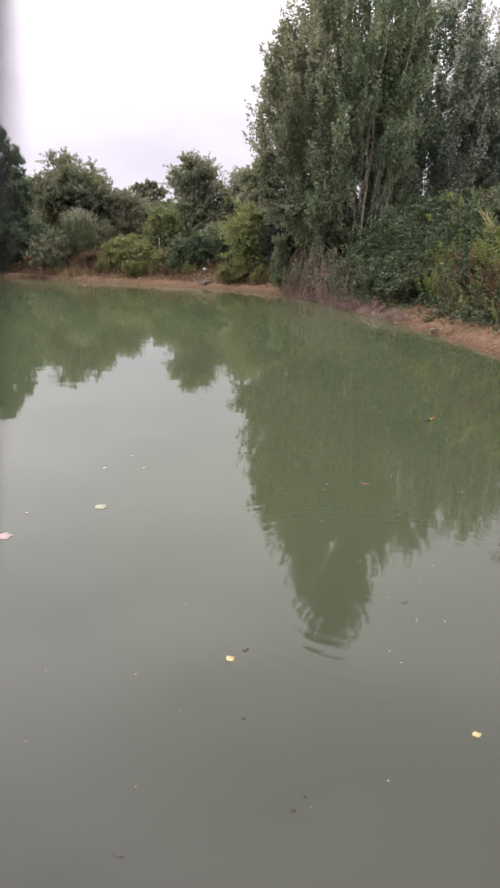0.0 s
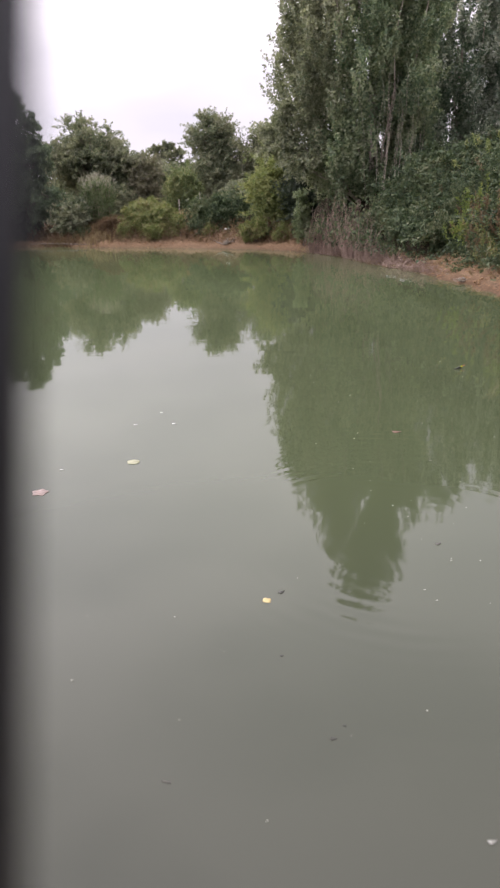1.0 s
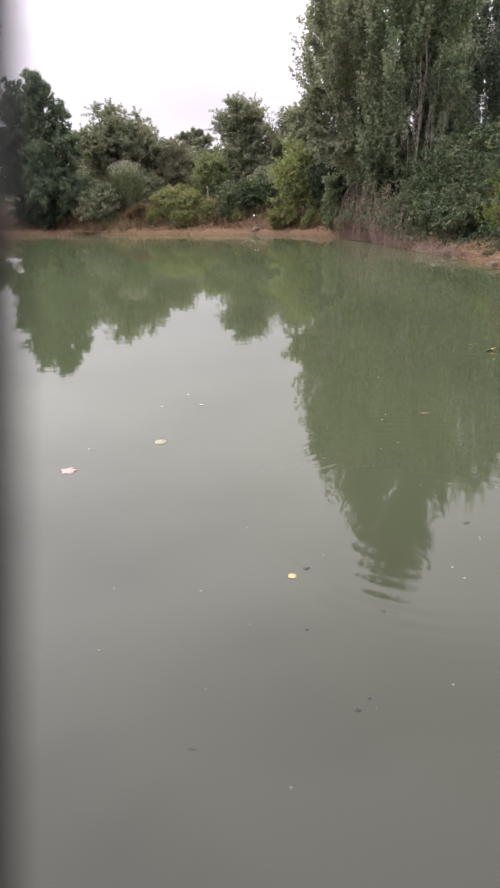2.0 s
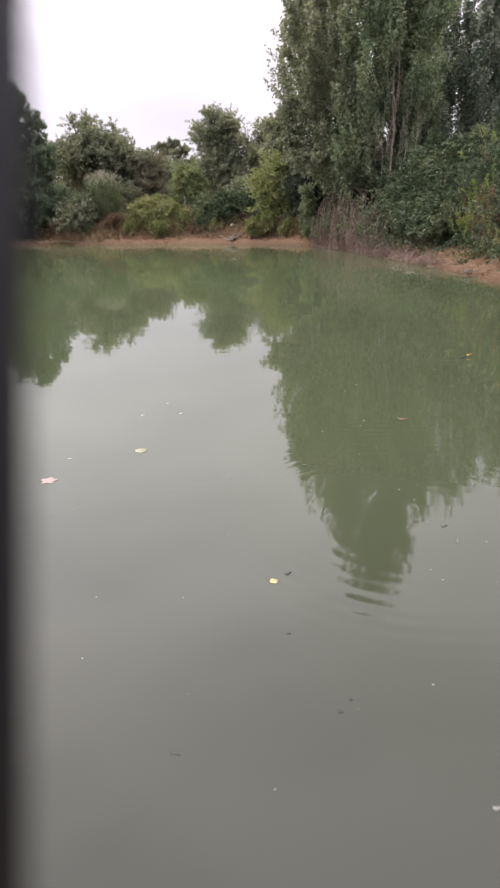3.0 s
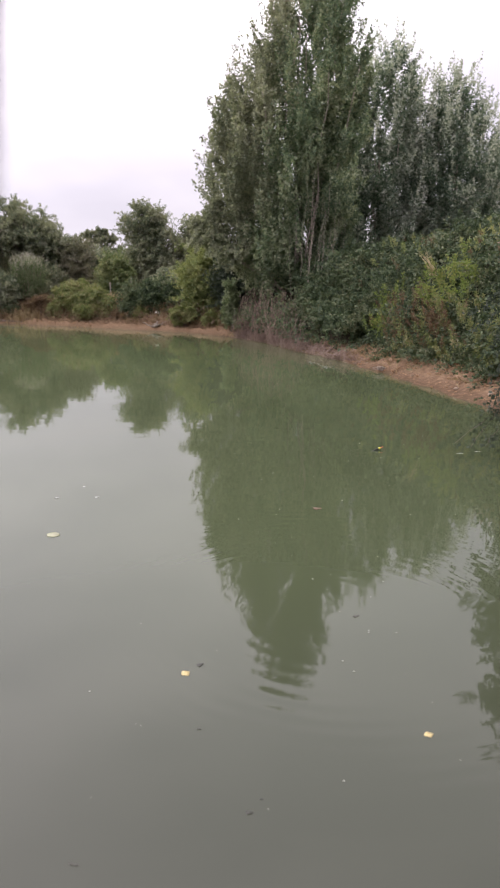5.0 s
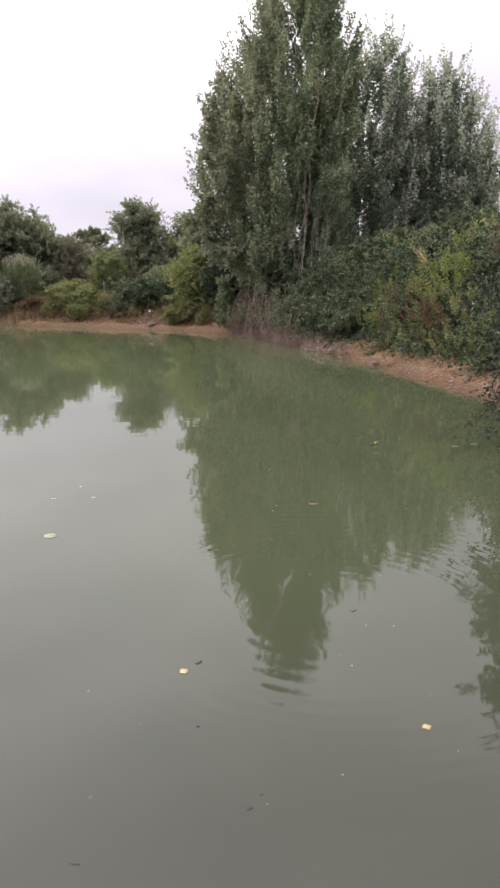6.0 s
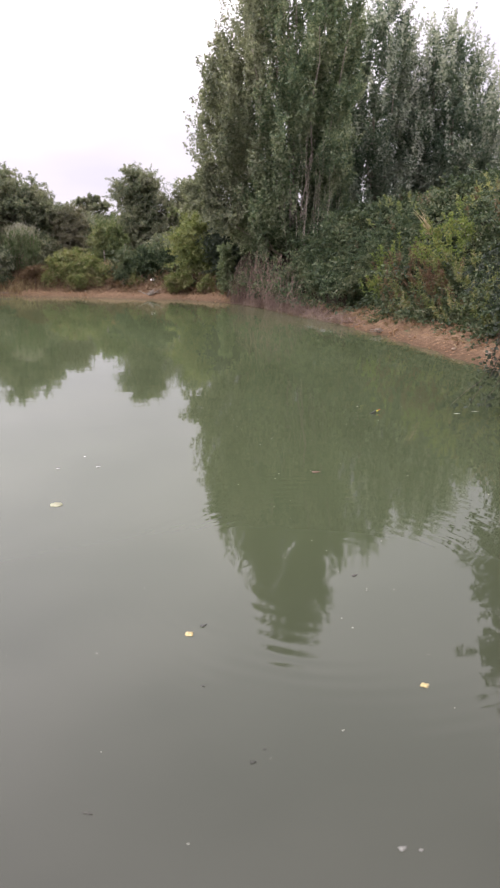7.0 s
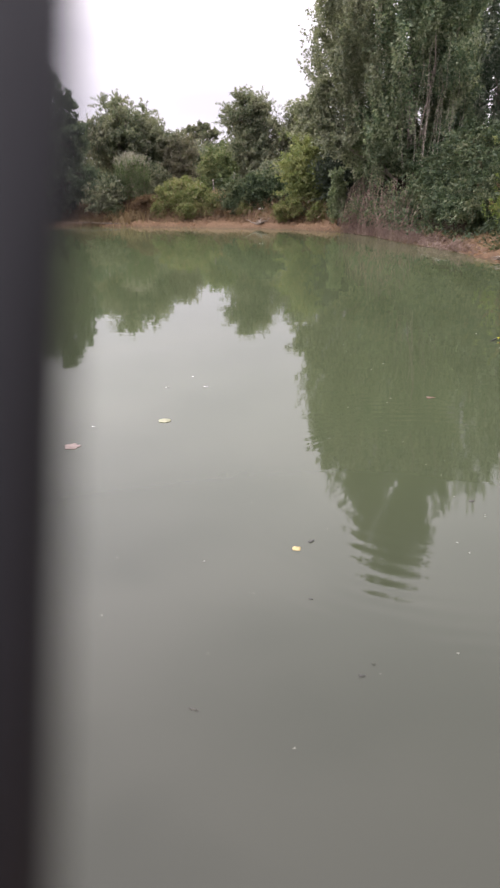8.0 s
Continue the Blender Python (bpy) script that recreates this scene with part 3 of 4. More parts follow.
lobed_crown(rng, boughs, 260, 32, 0.12, POPLAR_SIDE, poplar, name="lower_crown", up=0.3, spread=0.14, sag=0.1, reach=(0.5, 1.35))
fastigiate_tree(12, (8.3, 34.3, ground_at(8.3, 34.3)),
                [(2.0, 8.0, 2.2), (5.0, 8.0, 2.9), (8.0, 8.0, 2.8), (10.5, 8.1, 2.35), (12.2, 8.25, 1.65), (13.5, 8.4, 0.6)],
                1750, 56, 0.13, SILVER_LEAF, PALE_BARK, "slender dark poplar with silvery leaf undersides behind the hedge", 5, spread=0.29, tips=SILVER_TIP)
fastigiate_tree(13, (11.7, 34.0, ground_at(11.7, 34.0)),
                [(2.0, 11.5, 2.3), (5.0, 11.8, 2.9), (7.5, 11.8, 2.9), (9.5, 11.55, 2.3), (11.0, 11.3, 1.5), (12.2, 11.2, 0.6)],
                1800, 56, 0.13, SILVER_LEAF, PALE_BARK, "young silver poplar with pale feathery twig tips", 5, spread=0.29, tips=SILVER_TIP)

# ---- trees beyond the far bank ----
def crown_lobes(seed, parts):
    """Lobes scattered through ellipsoids (x, y, z, rx, ry, rz, how many), thickest near their skin."""
    rng = np.random.default_rng(seed)
    out = []
    for x, y, z, rx, ry, rz, n in parts:
        d = unit(rng.normal(size=(n, 3))) * rng.uniform(0.02, 1.0, (n, 1)) ** 0.45
        r = rng.uniform(0.28, 0.5, n)
        out += [(x + a * (rx - 0.3), y + c * (ry - 0.3), z + e * (rz - 0.3), q) for (a, c, e), q in zip(d, r)]
    return out


broad_tree(21, "oak_tree", (-11.4, 46.5, ground_at(-11.4, 46.5)),
           crown_lobes(21, [(-11.5, 46, 5.0, 2.6, 1.9, 2.85, 105), (-9.5, 46, 4.1, 1.8, 1.5, 1.9, 34), (-13.3, 46.3, 4.3, 1.4, 1.2, 1.7, 24)]),
           3000, 28, 0.120, HAZED_OAK_LEAF, "spreading dark oak behind the far bank", 0.26, 0.35, spread=0.17, reach=(0.7, 2.7))
broad_tree(22, "oak_tree", (-3.7, 46.5, ground_at(-3.7, 46.5)),
           crown_lobes(22, [(-3.9, 46, 5.3, 1.75, 1.5, 2.85, 66), (-1.2, 46, 5.2, 1.9, 1.3, 1.6, 36), (-3.3, 45.7, 3.5, 2.2, 1.4, 1.7, 44)]),
           3000, 28, 0.120, HAZED_OAK_LEAF, "dense dark oak with a forked top beyond the fence", 0.22, 0.3, spread=0.17, reach=(0.7, 2.7))
broad_tree(23, "evergreen_tree", (-14.6, 40.5, ground_at(-14.6, 40.5)),
           crown_lobes(23, [(-14.5, 40.5, 7.4, 0.8, 0.7, 1.4, 14), (-14.2, 40.4, 5.9, 1.5, 1.1, 1.6, 32), (-13.9, 40.2, 4.2, 2.1, 1.4, 1.8, 50), (-13.8, 40.0, 2.3, 2.4, 1.5, 1.7, 50), (-15.9, 40.9, 6.4, 1.3, 1.1, 1.9, 30), (-16.4, 41.0, 3.9, 1.9, 1.4, 2.3, 46)]),
           3400, 32, 0.120, EVERGREEN_LEAF, "dark dense evergreen tree at the pond's far corner", 0.2, 0.3, up=0.6, spread=0.16, reach=(0.7, 1.9))
broad_tree(24, "oak_tree", (-13.4, 50, ground_at(-13.4, 50)),
           [(-14.2, 50, 4.9, 1.1), (-13.0, 50, 5.1, 1.0), (-15.4, 50, 4.6, 1.1)], 200, 80, 0.13, HAZED_OAK_LEAF,
           "small oak half hidden between larger trees", 0.16, 0.4)
broad_tree(25, "umbrella_pine", (-12.0, 84, ground_at(-12.0, 84)),
           [(-13.5, 84, 7.35, 0.5), (-12.9, 84, 7.65, 0.5), (-12.2, 84, 7.8, 0.5), (-11.5, 84, 7.75, 0.5), (-10.9, 84, 7.5, 0.5), (-12.0, 83, 7.5, 0.5), (-13.4, 84, 8.2, 0.5), (-12.6, 84, 8.45, 0.5), (-11.7, 84, 8.4, 0.5), (-13.9, 84, 7.9, 0.45), (-10.7, 84, 7.9, 0.45), (-13.2, 84, 6.6, 0.8), (-11.6, 84, 6.4, 0.9), (-12.3, 84, 5.4, 1.1), (-14.2, 84, 5.6, 1.2), (-10.3, 84, 5.6, 1.2)], 700, 60, 0.15, HAZED_OAK_LEAF,
           "distant flat-topped umbrella pine", 0.13, 0.72, up=0.2, reach=(0.6, 1.5))


# ---- undergrowth along the far bank ----
def blades(rng, P, length, width, lean, curl=0.25):
    """Narrow upright blades or stalks rising from the points P and bending over at the tip."""
    n = len(P)
    d = unit(np.asarray(lean) + rng.normal(size=(n, 3)) * (0.32, 0.32, 0.1))
    s = unit(np.cross(d, rng.normal(size=(n, 3))))
    L = (length * rng.uniform(0.55, 1.2, n))[:, None]
    bend = unit(rng.normal(size=(n, 3)) * (1, 1, 0.1)) * L * curl
    W = width * rng.uniform(0.6, 1.3, n)[:, None]
    a, b, c = P, P + 0.55 * L * d + 0.2 * bend, P + L * d + bend - (0, 0, 0.1) * L
    verts = np.stack([a - s * W * 0.5, a + s * W * 0.5, b + s * W * 0.45, b - s * W * 0.45, c + s * W * 0.08, c - s * W * 0.08], 1).reshape(-1, 3)
    k = 6 * np.arange(n)[:, None]
    return verts, np.concatenate([k + [0, 1, 2, 3], k + [3, 2, 4, 5]])


def on_ground(rng, n, x0, x1, y0, y1, d0=0.9, d1=30.0):
    p = np.stack([rng.uniform(x0, x1, 4 * n), rng.uniform(y0, y1, 4 * n)], -1)
    d = shore_distance(p[:, 0], p[:, 1])
    p = p[(d > d0) & (d < d1)][:n]
    return np.concatenate([p, (land(p[:, 0], p[:, 1]) - 0.03)[:, None]], 1)


def grass_clump(seed, name, centre, spread, n, length, width, mat, label, lean=(0, 0, 1), category="grass"):
    rng = np.random.default_rng(seed)
    cx, cy = centre
    q = rng.normal(size=(n, 2)) * spread * 0.5
    P = np.stack([cx + q[:, 0], cy + q[:, 1], 0 * q[:, 0]], -1)
    P[:, 2] = land(P[:, 0], P[:, 1]) - 0.03
    return tagged(part(name, *blades(rng, P, length, width, lean), mat), label, category, kind="stuff")


def reed_stand(seed, centre, radius, shoots, height):
    """A clump of upright leafy shoots with pale feathery tips."""
    rng = np.random.default_rng(seed)
    cx, cy = centre
    g = ground_at(cx, cy)
    a, q = rng.uniform(0, 2 * np.pi, shoots), radius * rng.uniform(0, 1, shoots) ** 0.5
    base = np.stack([cx + 0.8 * q * np.cos(a), cy + 0.8 * q * np.sin(a), np.full(shoots, g)], -1)
    h = height * (1 - 0.10 * (q / radius) ** 2) * rng.uniform(0.45, 1.12, shoots)
    tip = base + np.stack([0.25 * q * np.cos(a) + rng.normal(0, 0.05, shoots), 0.25 * q * np.sin(a), h], -1)
    clump = thing("reed_clump", (cx, cy, g), "upright grey-green reed clump with pale feathery tips", "reeds")
    part("stalk", *joined([tube([b, 0.5 * (b + t), t], [0.008, 0.006, 0.003], 4) for b, t in zip(base, tip)]), DEAD_STEM, clump)
    part("foliage", *leaves(rng, on_shoots(rng, base, tip, 30, 0.13), 0.30, 0.034, (0, 0, 2.2), 0.2), REED_LEAF, clump)
    part("plume_fringe", *leaves(rng, on_shoots(rng, tip[h > 0.8 * height] - (0, 0, 0.15), tip[h > 0.8 * height] + (0, 0, 0.3), 5, 0.03), 0.26, 0.035, (0, 0, 2.6), 0.2), PLUME, clump, "pale feathery plumes")
    return clump


shrub(31, "willow_shrub", (-11.3, 39.7), (2.3, 1.8, 2.2), 16, 720, 40, 0.12, HAZED_OAK_LEAF, "grey-green willow shrub on the far bank")
shrub(32, "bramble_bush", (-6.95, 38.9), (2.1, 1.5, 1.75), 20, 760, 34, 0.115, PALE_BRAMBLE, "light green bramble mound on the far bank", sag=0.3, reach=(0.5, 1.9), up=0.4)
shrub(56, "bramble_bush", (-6.0, 38.2), (2.5, 1.4, 1.35), 18, 700, 34, 0.115, PALE_BRAMBLE, "lower light green bramble on the far bank", sag=0.3, reach=(0.5, 2.0), up=0.3)
shrub(33, "bramble_bush", (-5.9, 37.5), (2.3, 1.3, 0.9), 12, 420, 34, 0.11, PALE_BRAMBLE, "low yellow-green bramble at the foot of the far bank", sag=0.15)
shrub(34, "bramble_bush", (-2.6, 37.9), (3.7, 1.9, 1.55), 30, 1400, 26, 0.115, BRAMBLE_LEAF, "dark green bramble mound above the clay bank", sag=0.5, reach=(0.5, 2.4), up=0.4, spread=0.13)
shrub(35, "hazel_shrub", (0.05, 36.0), (2.9, 1.7, 3.6), 40, 1700, 22, 0.12, YELLOW_LEAF, "yellowing hazel shrub beside the big poplar", spread=0.17, reach=(0.5, 1.9))
shrub(36, "hazel_shrub", (1.15, 32.2), (0.8, 0.8, 2.3), 10, 260, 26, 0.12, GREY_LEAF, "slim grey-green sapling beside the dead stems", 5, spread=0.12, reach=(0.5, 1.7))
# added filler: its very dark leaves supply the hollow's shade by colour
shrub(48, "thorn_shrub", (1.9, 34.6), (3.2, 1.8, 3.2), 22, 1100, 24, 0.13, DARK_LEAF, "added dark shrub standing in for the shaded hollow under the poplar", spread=0.14, reach=(0.5, 1.7))
shrub(37, "thorn_shrub", (-8.0, 45.3), (2.6, 2.0, 3.9), 20, 800, 22, 0.14, HAZED_TWIG_LEAF, "brownish half-bare thorn shrub behind the fence")
shrub(38, "thorn_shrub", (-5.5, 43.8), (2.5, 1.8, 3.2), 22, 900, 26, 0.13, MAPLE_LEAF, "green thorn shrub behind the fence")
shrub(39, "thorn_shrub", (-9.8, 44.5), (2.6, 1.8, 2.4), 14, 620, 26, 0.13, HAZED_OAK_LEAF, "low dark thorn shrub under the oak")
shrub(40, "thorn_shrub", (-2.3, 42.6), (3.0, 2.0, 2.0), 16, 700, 26, 0.13, HAZED_OAK_LEAF, "dark thorn shrub under the forked oak")
shrub(41, "bramble_bush", (-15.2, 40.6), (4.6, 2.0, 2.2), 12, 480, 80, 0.10, DARK_LEAF, "dark bramble under the evergreen tree", sag=0.15)
shrub(49, "bramble_bush", (-8.9, 38.8), (1.7, 1.3, 1.2), 6, 130, 60, 0.075, RUST_LEAF, "low rust-brown bramble beside dry grass", sag=0.15)
shrub(50, "bramble_bush", (-0.9, 34.9), (1.8, 1.2, 1.2), 6, 130, 110, 0.075, PALE_BRAMBLE, "low shrub at the hazel's foot", sag=0.15)
rng = np.random.default_rng(53)
for k, (x, w, h, mat, tint) in enumerate(((-10.6, 1.3, 0.7, BRAMBLE_LEAF, "dark green"), (-9.2, 1.1, 0.8, RUST_LEAF, "rust-brown"), (-8.2, 1.2, 0.7, PALE_BRAMBLE, "light green"),
                                       (-5.2, 1.2, 0.6, PALE_BRAMBLE, "light green"), (-4.6, 1.0, 0.55, RUST_LEAF, "rust-brown"), (-4.0, 1.2, 0.8, BRAMBLE_LEAF, "dark green"),
                                       (-3.5, 1.0, 0.6, PALE_BRAMBLE, "light green"), (-1.4, 1.1, 0.7, PALE_BRAMBLE, "light green"), (-0.6, 1.0, 0.6, BRAMBLE_LEAF, "dark green"),
                                       (0.3, 1.2, 0.8, PALE_BRAMBLE, "light green"))):
    edge = np.interp(x, SHORE[18:26, 0][::-1], SHORE[18:26, 1][::-1])
    shrub(130 + k, "bramble_bush", (x, edge + 1.5 + rng.uniform(0, 0.7)), (w, 1.0, h), 6, 120, 60, 0.07, mat, "low straggling " + tint + " bramble on the far bank", 4, sag=0.3, reach=(0.4, 2.0))
reed_stand(42, (-9.95, 40.7), 0.95, 300, 2.2)
grass_clump(43, "dry_grass", (-9.4, 39.3), 1.5, 900, 0.6, 0.03, STRAW, "dry brown grass above the clay bank")
grass_clump(54, "dry_grass", (-9.4, 39.9), 1.6, 1100, 0.7, 0.03, RUST_LEAF, "brown dying weeds on the slope above the bank")
grass_clump(44, "dry_grass", (-4.7, 40.0), 1.3, 1500, 0.75, 0.03, STRAW, "dry brown grass in the gap before the fence")
grass_clump(45, "dry_grass", (-11.6, 38.9), 0.9, 700, 0.6, 0.03, RUST_LEAF, "rust-brown weeds at the foot of the willow")

rng = np.random.default_rng(46)
P = on_ground(rng, 9000, -24, 3, 33, 60, 1.3)
tagged(part("undergrowth", *blades(rng, P, 0.5, 0.035, (0, 0, 1)), HAZED_TWIG_LEAF), "low dry undergrowth behind the far bank", "grass", kind="stuff")
wx0 = rng.uniform(-70, 60, 1500)
wb = np.stack([wx0, rng.uniform(84, 104, 1500), 2.0 + rng.uniform(0, 1, 1500) * (3.0 + 1.5 * np.sin(wx0 * 0.21))], -1)
P = on_shoots(rng, wb, wb + rng.normal(size=(1500, 3)) * (0.8, 0.8, 0.5) + (0, 0, 1.2), 26, 0.7)
tagged(part("far_woods", *leaves(rng, P, 0.5, 0.4), HAZED_OAK_LEAF), "distant line of woods on the horizon", "trees", kind="stuff")


def build_fence():
    rng = np.random.default_rng(51)
    f = thing("fence", (-4.4, 42, ground_at(-4.4, 42)), "row of thin weathered fence posts", "fence")
    for x, y, h in ((-4.42, 42.0, 1.42), (-5.62, 42.1, 1.1), (-3.1, 41.9, 1.0), (-2.4, 41.8, 1.05), (-7.0, 42.2, 0.9)):
        g = ground_at(x, y)
        v, q = tube([(x, y, g - 0.2), (x + 0.01, y, g + 0.5 * h), (x + rng.uniform(-0.04, 0.04), y, g + h), (x, y, g + h + 0.02)],
                    [0.03, 0.028, 0.026, 0.008], 8)
        part("post", v, q, GREY_WOOD, f, smooth=True)


build_fence()
rng = np.random.default_rng(47)
P = on_ground(rng, 14000, -20, 2.5, 30, 42, 0.7, 2.6)
tagged(part("bank_weeds", *leaves(rng, P + rng.uniform(0, 1, (len(P), 1)) ** 2 * (0, 0, 0.5) + (0, 0, 0.03), 0.13, 0.06, (0, 0, 0.8)), RUST_LEAF),
       "low rust-brown weeds along the top of the far bank", "weeds", kind="stuff")
for k in range(13):
    x = -23.0 + 2.2 * k
    shrub(101 + k, "thorn_shrub", (x, 52 + 1.5 * math.sin(2.1 * k)), (3.2, 2.4, 3.3 + 0.6 * math.sin(1.3 * k)), 8, 150, 60, 0.15, HAZED_OAK_LEAF,
          "thorn shrub in the scrub behind the oaks", 3, spread=0.3)


# ---- the overgrown right bank ----
def shore_frame(y):
    """A shoreline point on the right bank at that y, and the way inland."""
    i = np.argsort(SHORE[7:21, 1])
    x = np.interp(y, SHORE[7:21, 1][i], SHORE[7:21, 0][i])
    e = 0.4
    dx = (np.interp(y + e, SHORE[7:21, 1][i], SHORE[7:21, 0][i]) - np.interp(y - e, SHORE[7:21, 1][i], SHORE[7:21, 0][i])) / (2 * e)
    n = unit(np.stack([np.ones_like(x), -dx], -1))
    return x, n


def hedge_bush(seed, y0, y1, profile, shoots, per_shoot, leaf, mat, label, spread=0.12, u0=0.0):
    """Part of the hedge heaped up along the bank: arching leafy shoots over a near-black sheet that stands for the
    shade within.
    """
    rng = np.random.default_rng(seed)
    pd, pz = (np.array(c, float) for c in zip(*profile))
    ym = 0.5 * (y0 + y1)
    xm, nm = shore_frame(np.array([ym]))
    bush = thing("bramble_hedge", (xm[0] + 2.4 * nm[0, 0], ym + 2.4 * nm[0, 1], ground_at(xm[0] + 2.4 * nm[0, 0], ym)), label, "hedge")

    def surface(y, u, sink):
        x, n = shore_frame(y)
        arc = np.r_[0, np.cumsum(np.hypot(np.diff(pd), np.diff(pz)))]
        d, z = np.interp(u * arc[-1], arc, pd), np.interp(u * arc[-1], arc, pz)
        edge = np.minimum(y - y0, y1 - y)
        lump = np.array([noise.noise((a * 0.55, b * 2.2, seed)) * 0.55 + noise.noise((a * 1.6, b * 6.0, seed + 5)) * 0.40 for a, b in zip(y, u)])
        z = z * (0.86 + 0.14 * smooth(-0.2, 1.2, edge)) + (lump - sink) * smooth(0.0, 0.3, u)
        d = d - (lump - sink) * 0.8
        return np.stack([x + n[:, 0] * d, y + n[:, 1] * d, np.maximum(z, 0.05)], -1), n

    # sunken sheet, coloured as dark as the shade behind the leaves
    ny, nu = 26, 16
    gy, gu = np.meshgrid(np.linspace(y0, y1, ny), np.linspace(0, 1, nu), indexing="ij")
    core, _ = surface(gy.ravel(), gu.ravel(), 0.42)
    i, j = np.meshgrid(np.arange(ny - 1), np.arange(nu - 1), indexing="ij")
    part("thicket_shade", core, np.stack([i * nu + j, (i + 1) * nu + j, (i + 1) * nu + j + 1, i * nu + j + 1], -1).reshape(-1, 4), HEDGE_SHADE, bush,
         "near-black sheet standing in for the shade inside the hedge", True)
    y, u = rng.uniform(y0 - 0.3, y1 + 0.3, shoots), rng.uniform(u0, 1, shoots)
    base, n = surface(y, u, 0.3)
    out = np.concatenate([-n, np.zeros((shoots, 1))], 1) * (1 - 0.75 * u)[:, None] + np.stack([0 * u, 0 * u, 0.25 + 0.75 * u], -1)
    tip = base + (unit(out) + rng.normal(size=(shoots, 3)) * 0.42) * rng.uniform(0.2, 0.8, shoots)[:, None]
    P = on_shoots(rng, base, tip, per_shoot, spread, 0.34, 0.0)
    P[:, 2] = np.maximum(P[:, 2], 0.08)
    part("foliage", *leaves(rng, P, leaf, leaf * 0.8, (0, 0, -0.5), 1.5, True), mat, bush)
    return bush


FACE = [(1.15, 0.35), (1.35, 1.2), (1.9, 2.3), (2.6, 3.1), (3.6, 3.7), (5.2, 4.0), (6.5, 3.4)]
STEEP = [(0.45, 0.5), (0.6, 1.5), (1.0, 2.3), (1.8, 3.0), (3.0, 3.4), (4.5, 3.6), (6.0, 3.2)]
def weed_stand(seed, y0, y1, u0, u1, n, per_shoot, leaf, height, mat, label):
    """Upright leafy weeds growing out through the face of the hedge."""
    rng = np.random.default_rng(seed)
    pd, pz = (np.array(c, float) for c in zip(*FACE))
    arc = np.r_[0, np.cumsum(np.hypot(np.diff(pd), np.diff(pz)))]
    y, u = rng.uniform(y0, y1, n), rng.uniform(u0, u1, n)
    x, nr = shore_frame(y)
    d, z = np.interp(u * arc[-1], arc, pd) - rng.uniform(0.15, 0.7, n), np.interp(u * arc[-1], arc, pz) - 0.15
    base = np.stack([x + nr[:, 0] * d, y + nr[:, 1] * d, z], -1)
    tip = base + unit(np.stack([-0.3 * nr[:, 0], -0.3 * nr[:, 1], np.ones(n)], -1) + rng.normal(size=(n, 3)) * 0.22) * (height * rng.uniform(0.5, 1.3, n))[:, None]
    stalks = joined([tube([a, 0.5 * (a + t) + (0, 0, 0.03), t], [0.005, 0.004, 0.002], 4) for a, t in zip(base, tip)])
    blade = leaves(rng, on_shoots(rng, base, tip, per_shoot, 0.11, 0.0, 0.1), leaf, leaf * 0.4, (0, 0, 0.5), 0.2)
    tagged(part("weed_thicket", *joined([stalks, blade]), mat), label, "weeds", kind="stuff")


hedge_bush(61, 26.3, 31.2, STEEP, 1900, 31, 0.094, BRAMBLE_LEAF, "dark ivy and bramble thicket at the poplar's foot", u0=0.34)
hedge_bush(62, 21.8, 26.8, STEEP, 2300, 32, 0.092, BRAMBLE_LEAF, "tall dark green bramble hedge over the water", u0=0.08)
hedge_bush(63, 16.8, 22.2, FACE, 2700, 34, 0.088, BRAMBLE_LEAF, "tall bramble hedge above the clay bank")
hedge_bush(64, 12.2, 17.2, FACE, 2700, 34, 0.084, BRAMBLE_LEAF, "bramble hedge mixed with climbing weeds")
# darker leaves than the other hedge parts: the bush's shade is in the colour
hedge_bush(65, 8.4, 12.6, FACE, 1200, 50, 0.08, DARK_LEAF, "bramble hedge with the overhanging bush's shade in its dark leaf colour")
weed_stand(66, 16.0, 17.9, 0.20, 0.36, 46, 40, 0.085, 0.55, LIME_LEAF, "bright yellow-green weeds climbing the hedge")
weed_stand(77, 12.2, 15.2, 0.36, 0.72, 190, 40, 0.07, 0.4, RUST_LEAF, "rusty bramble tips above the climbing weeds")
weed_stand(67, 20.5, 23.2, 0.10, 0.34, 100, 50, 0.075, 0.35, BRAMBLE_LEAF, "dark bramble shoots spilling over the bank")
weed_stand(68, 17.6, 19.2, 0.04, 0.26, 60, 46, 0.065, 0.4, RUST_LEAF, "rusty dock and dying weeds at the hedge's foot")
weed_stand(69, 15.2, 17.4, 0.05, 0.20, 36, 46, 0.065, 0.4, RUST_LEAF, "rust-brown weeds above the clay bank")
weed_stand(75, 12.4, 18.2, 0.04, 0.24, 120, 46, 0.065, 0.4, PALE_BRAMBLE, "olive-yellow weeds at the hedge's foot")
weed_stand(70, 19.6, 20.5, 0.06, 0.26, 24, 46, 0.075, 0.6, LIME_LEAF, "light green nettles at the hedge's foot")
weed_stand(76, 16.0, 25.0, 0.1, 0.95, 34, 40, 0.07, 0.35, RUST_LEAF, "scattered rusty bramble shoots in the hedge")
weed_stand(73, 17.0, 24.0, 0.4, 0.95, 45, 40, 0.085, 0.4, YELLOW_LEAF, "yellowing bramble tips on top of the hedge")
weed_stand(74, 10.6, 12.8, 0.35, 0.8, 120, 40, 0.075, 0.5, RUST_LEAF, "reddish bramble tips on top of the hedge")
rng = np.random.default_rng(71)
q = np.stack([rng.normal(5.95, 0.07, 26), rng.normal(18.2, 0.06, 26), np.full(26, 2.5)], -1)
PALE_STRAW = leaf_material("pale_straw", [(0.30, 0.23, 0.14), (0.42, 0.34, 0.22), (0.52, 0.44, 0.31)], 0.9, 0.2, 0.7)
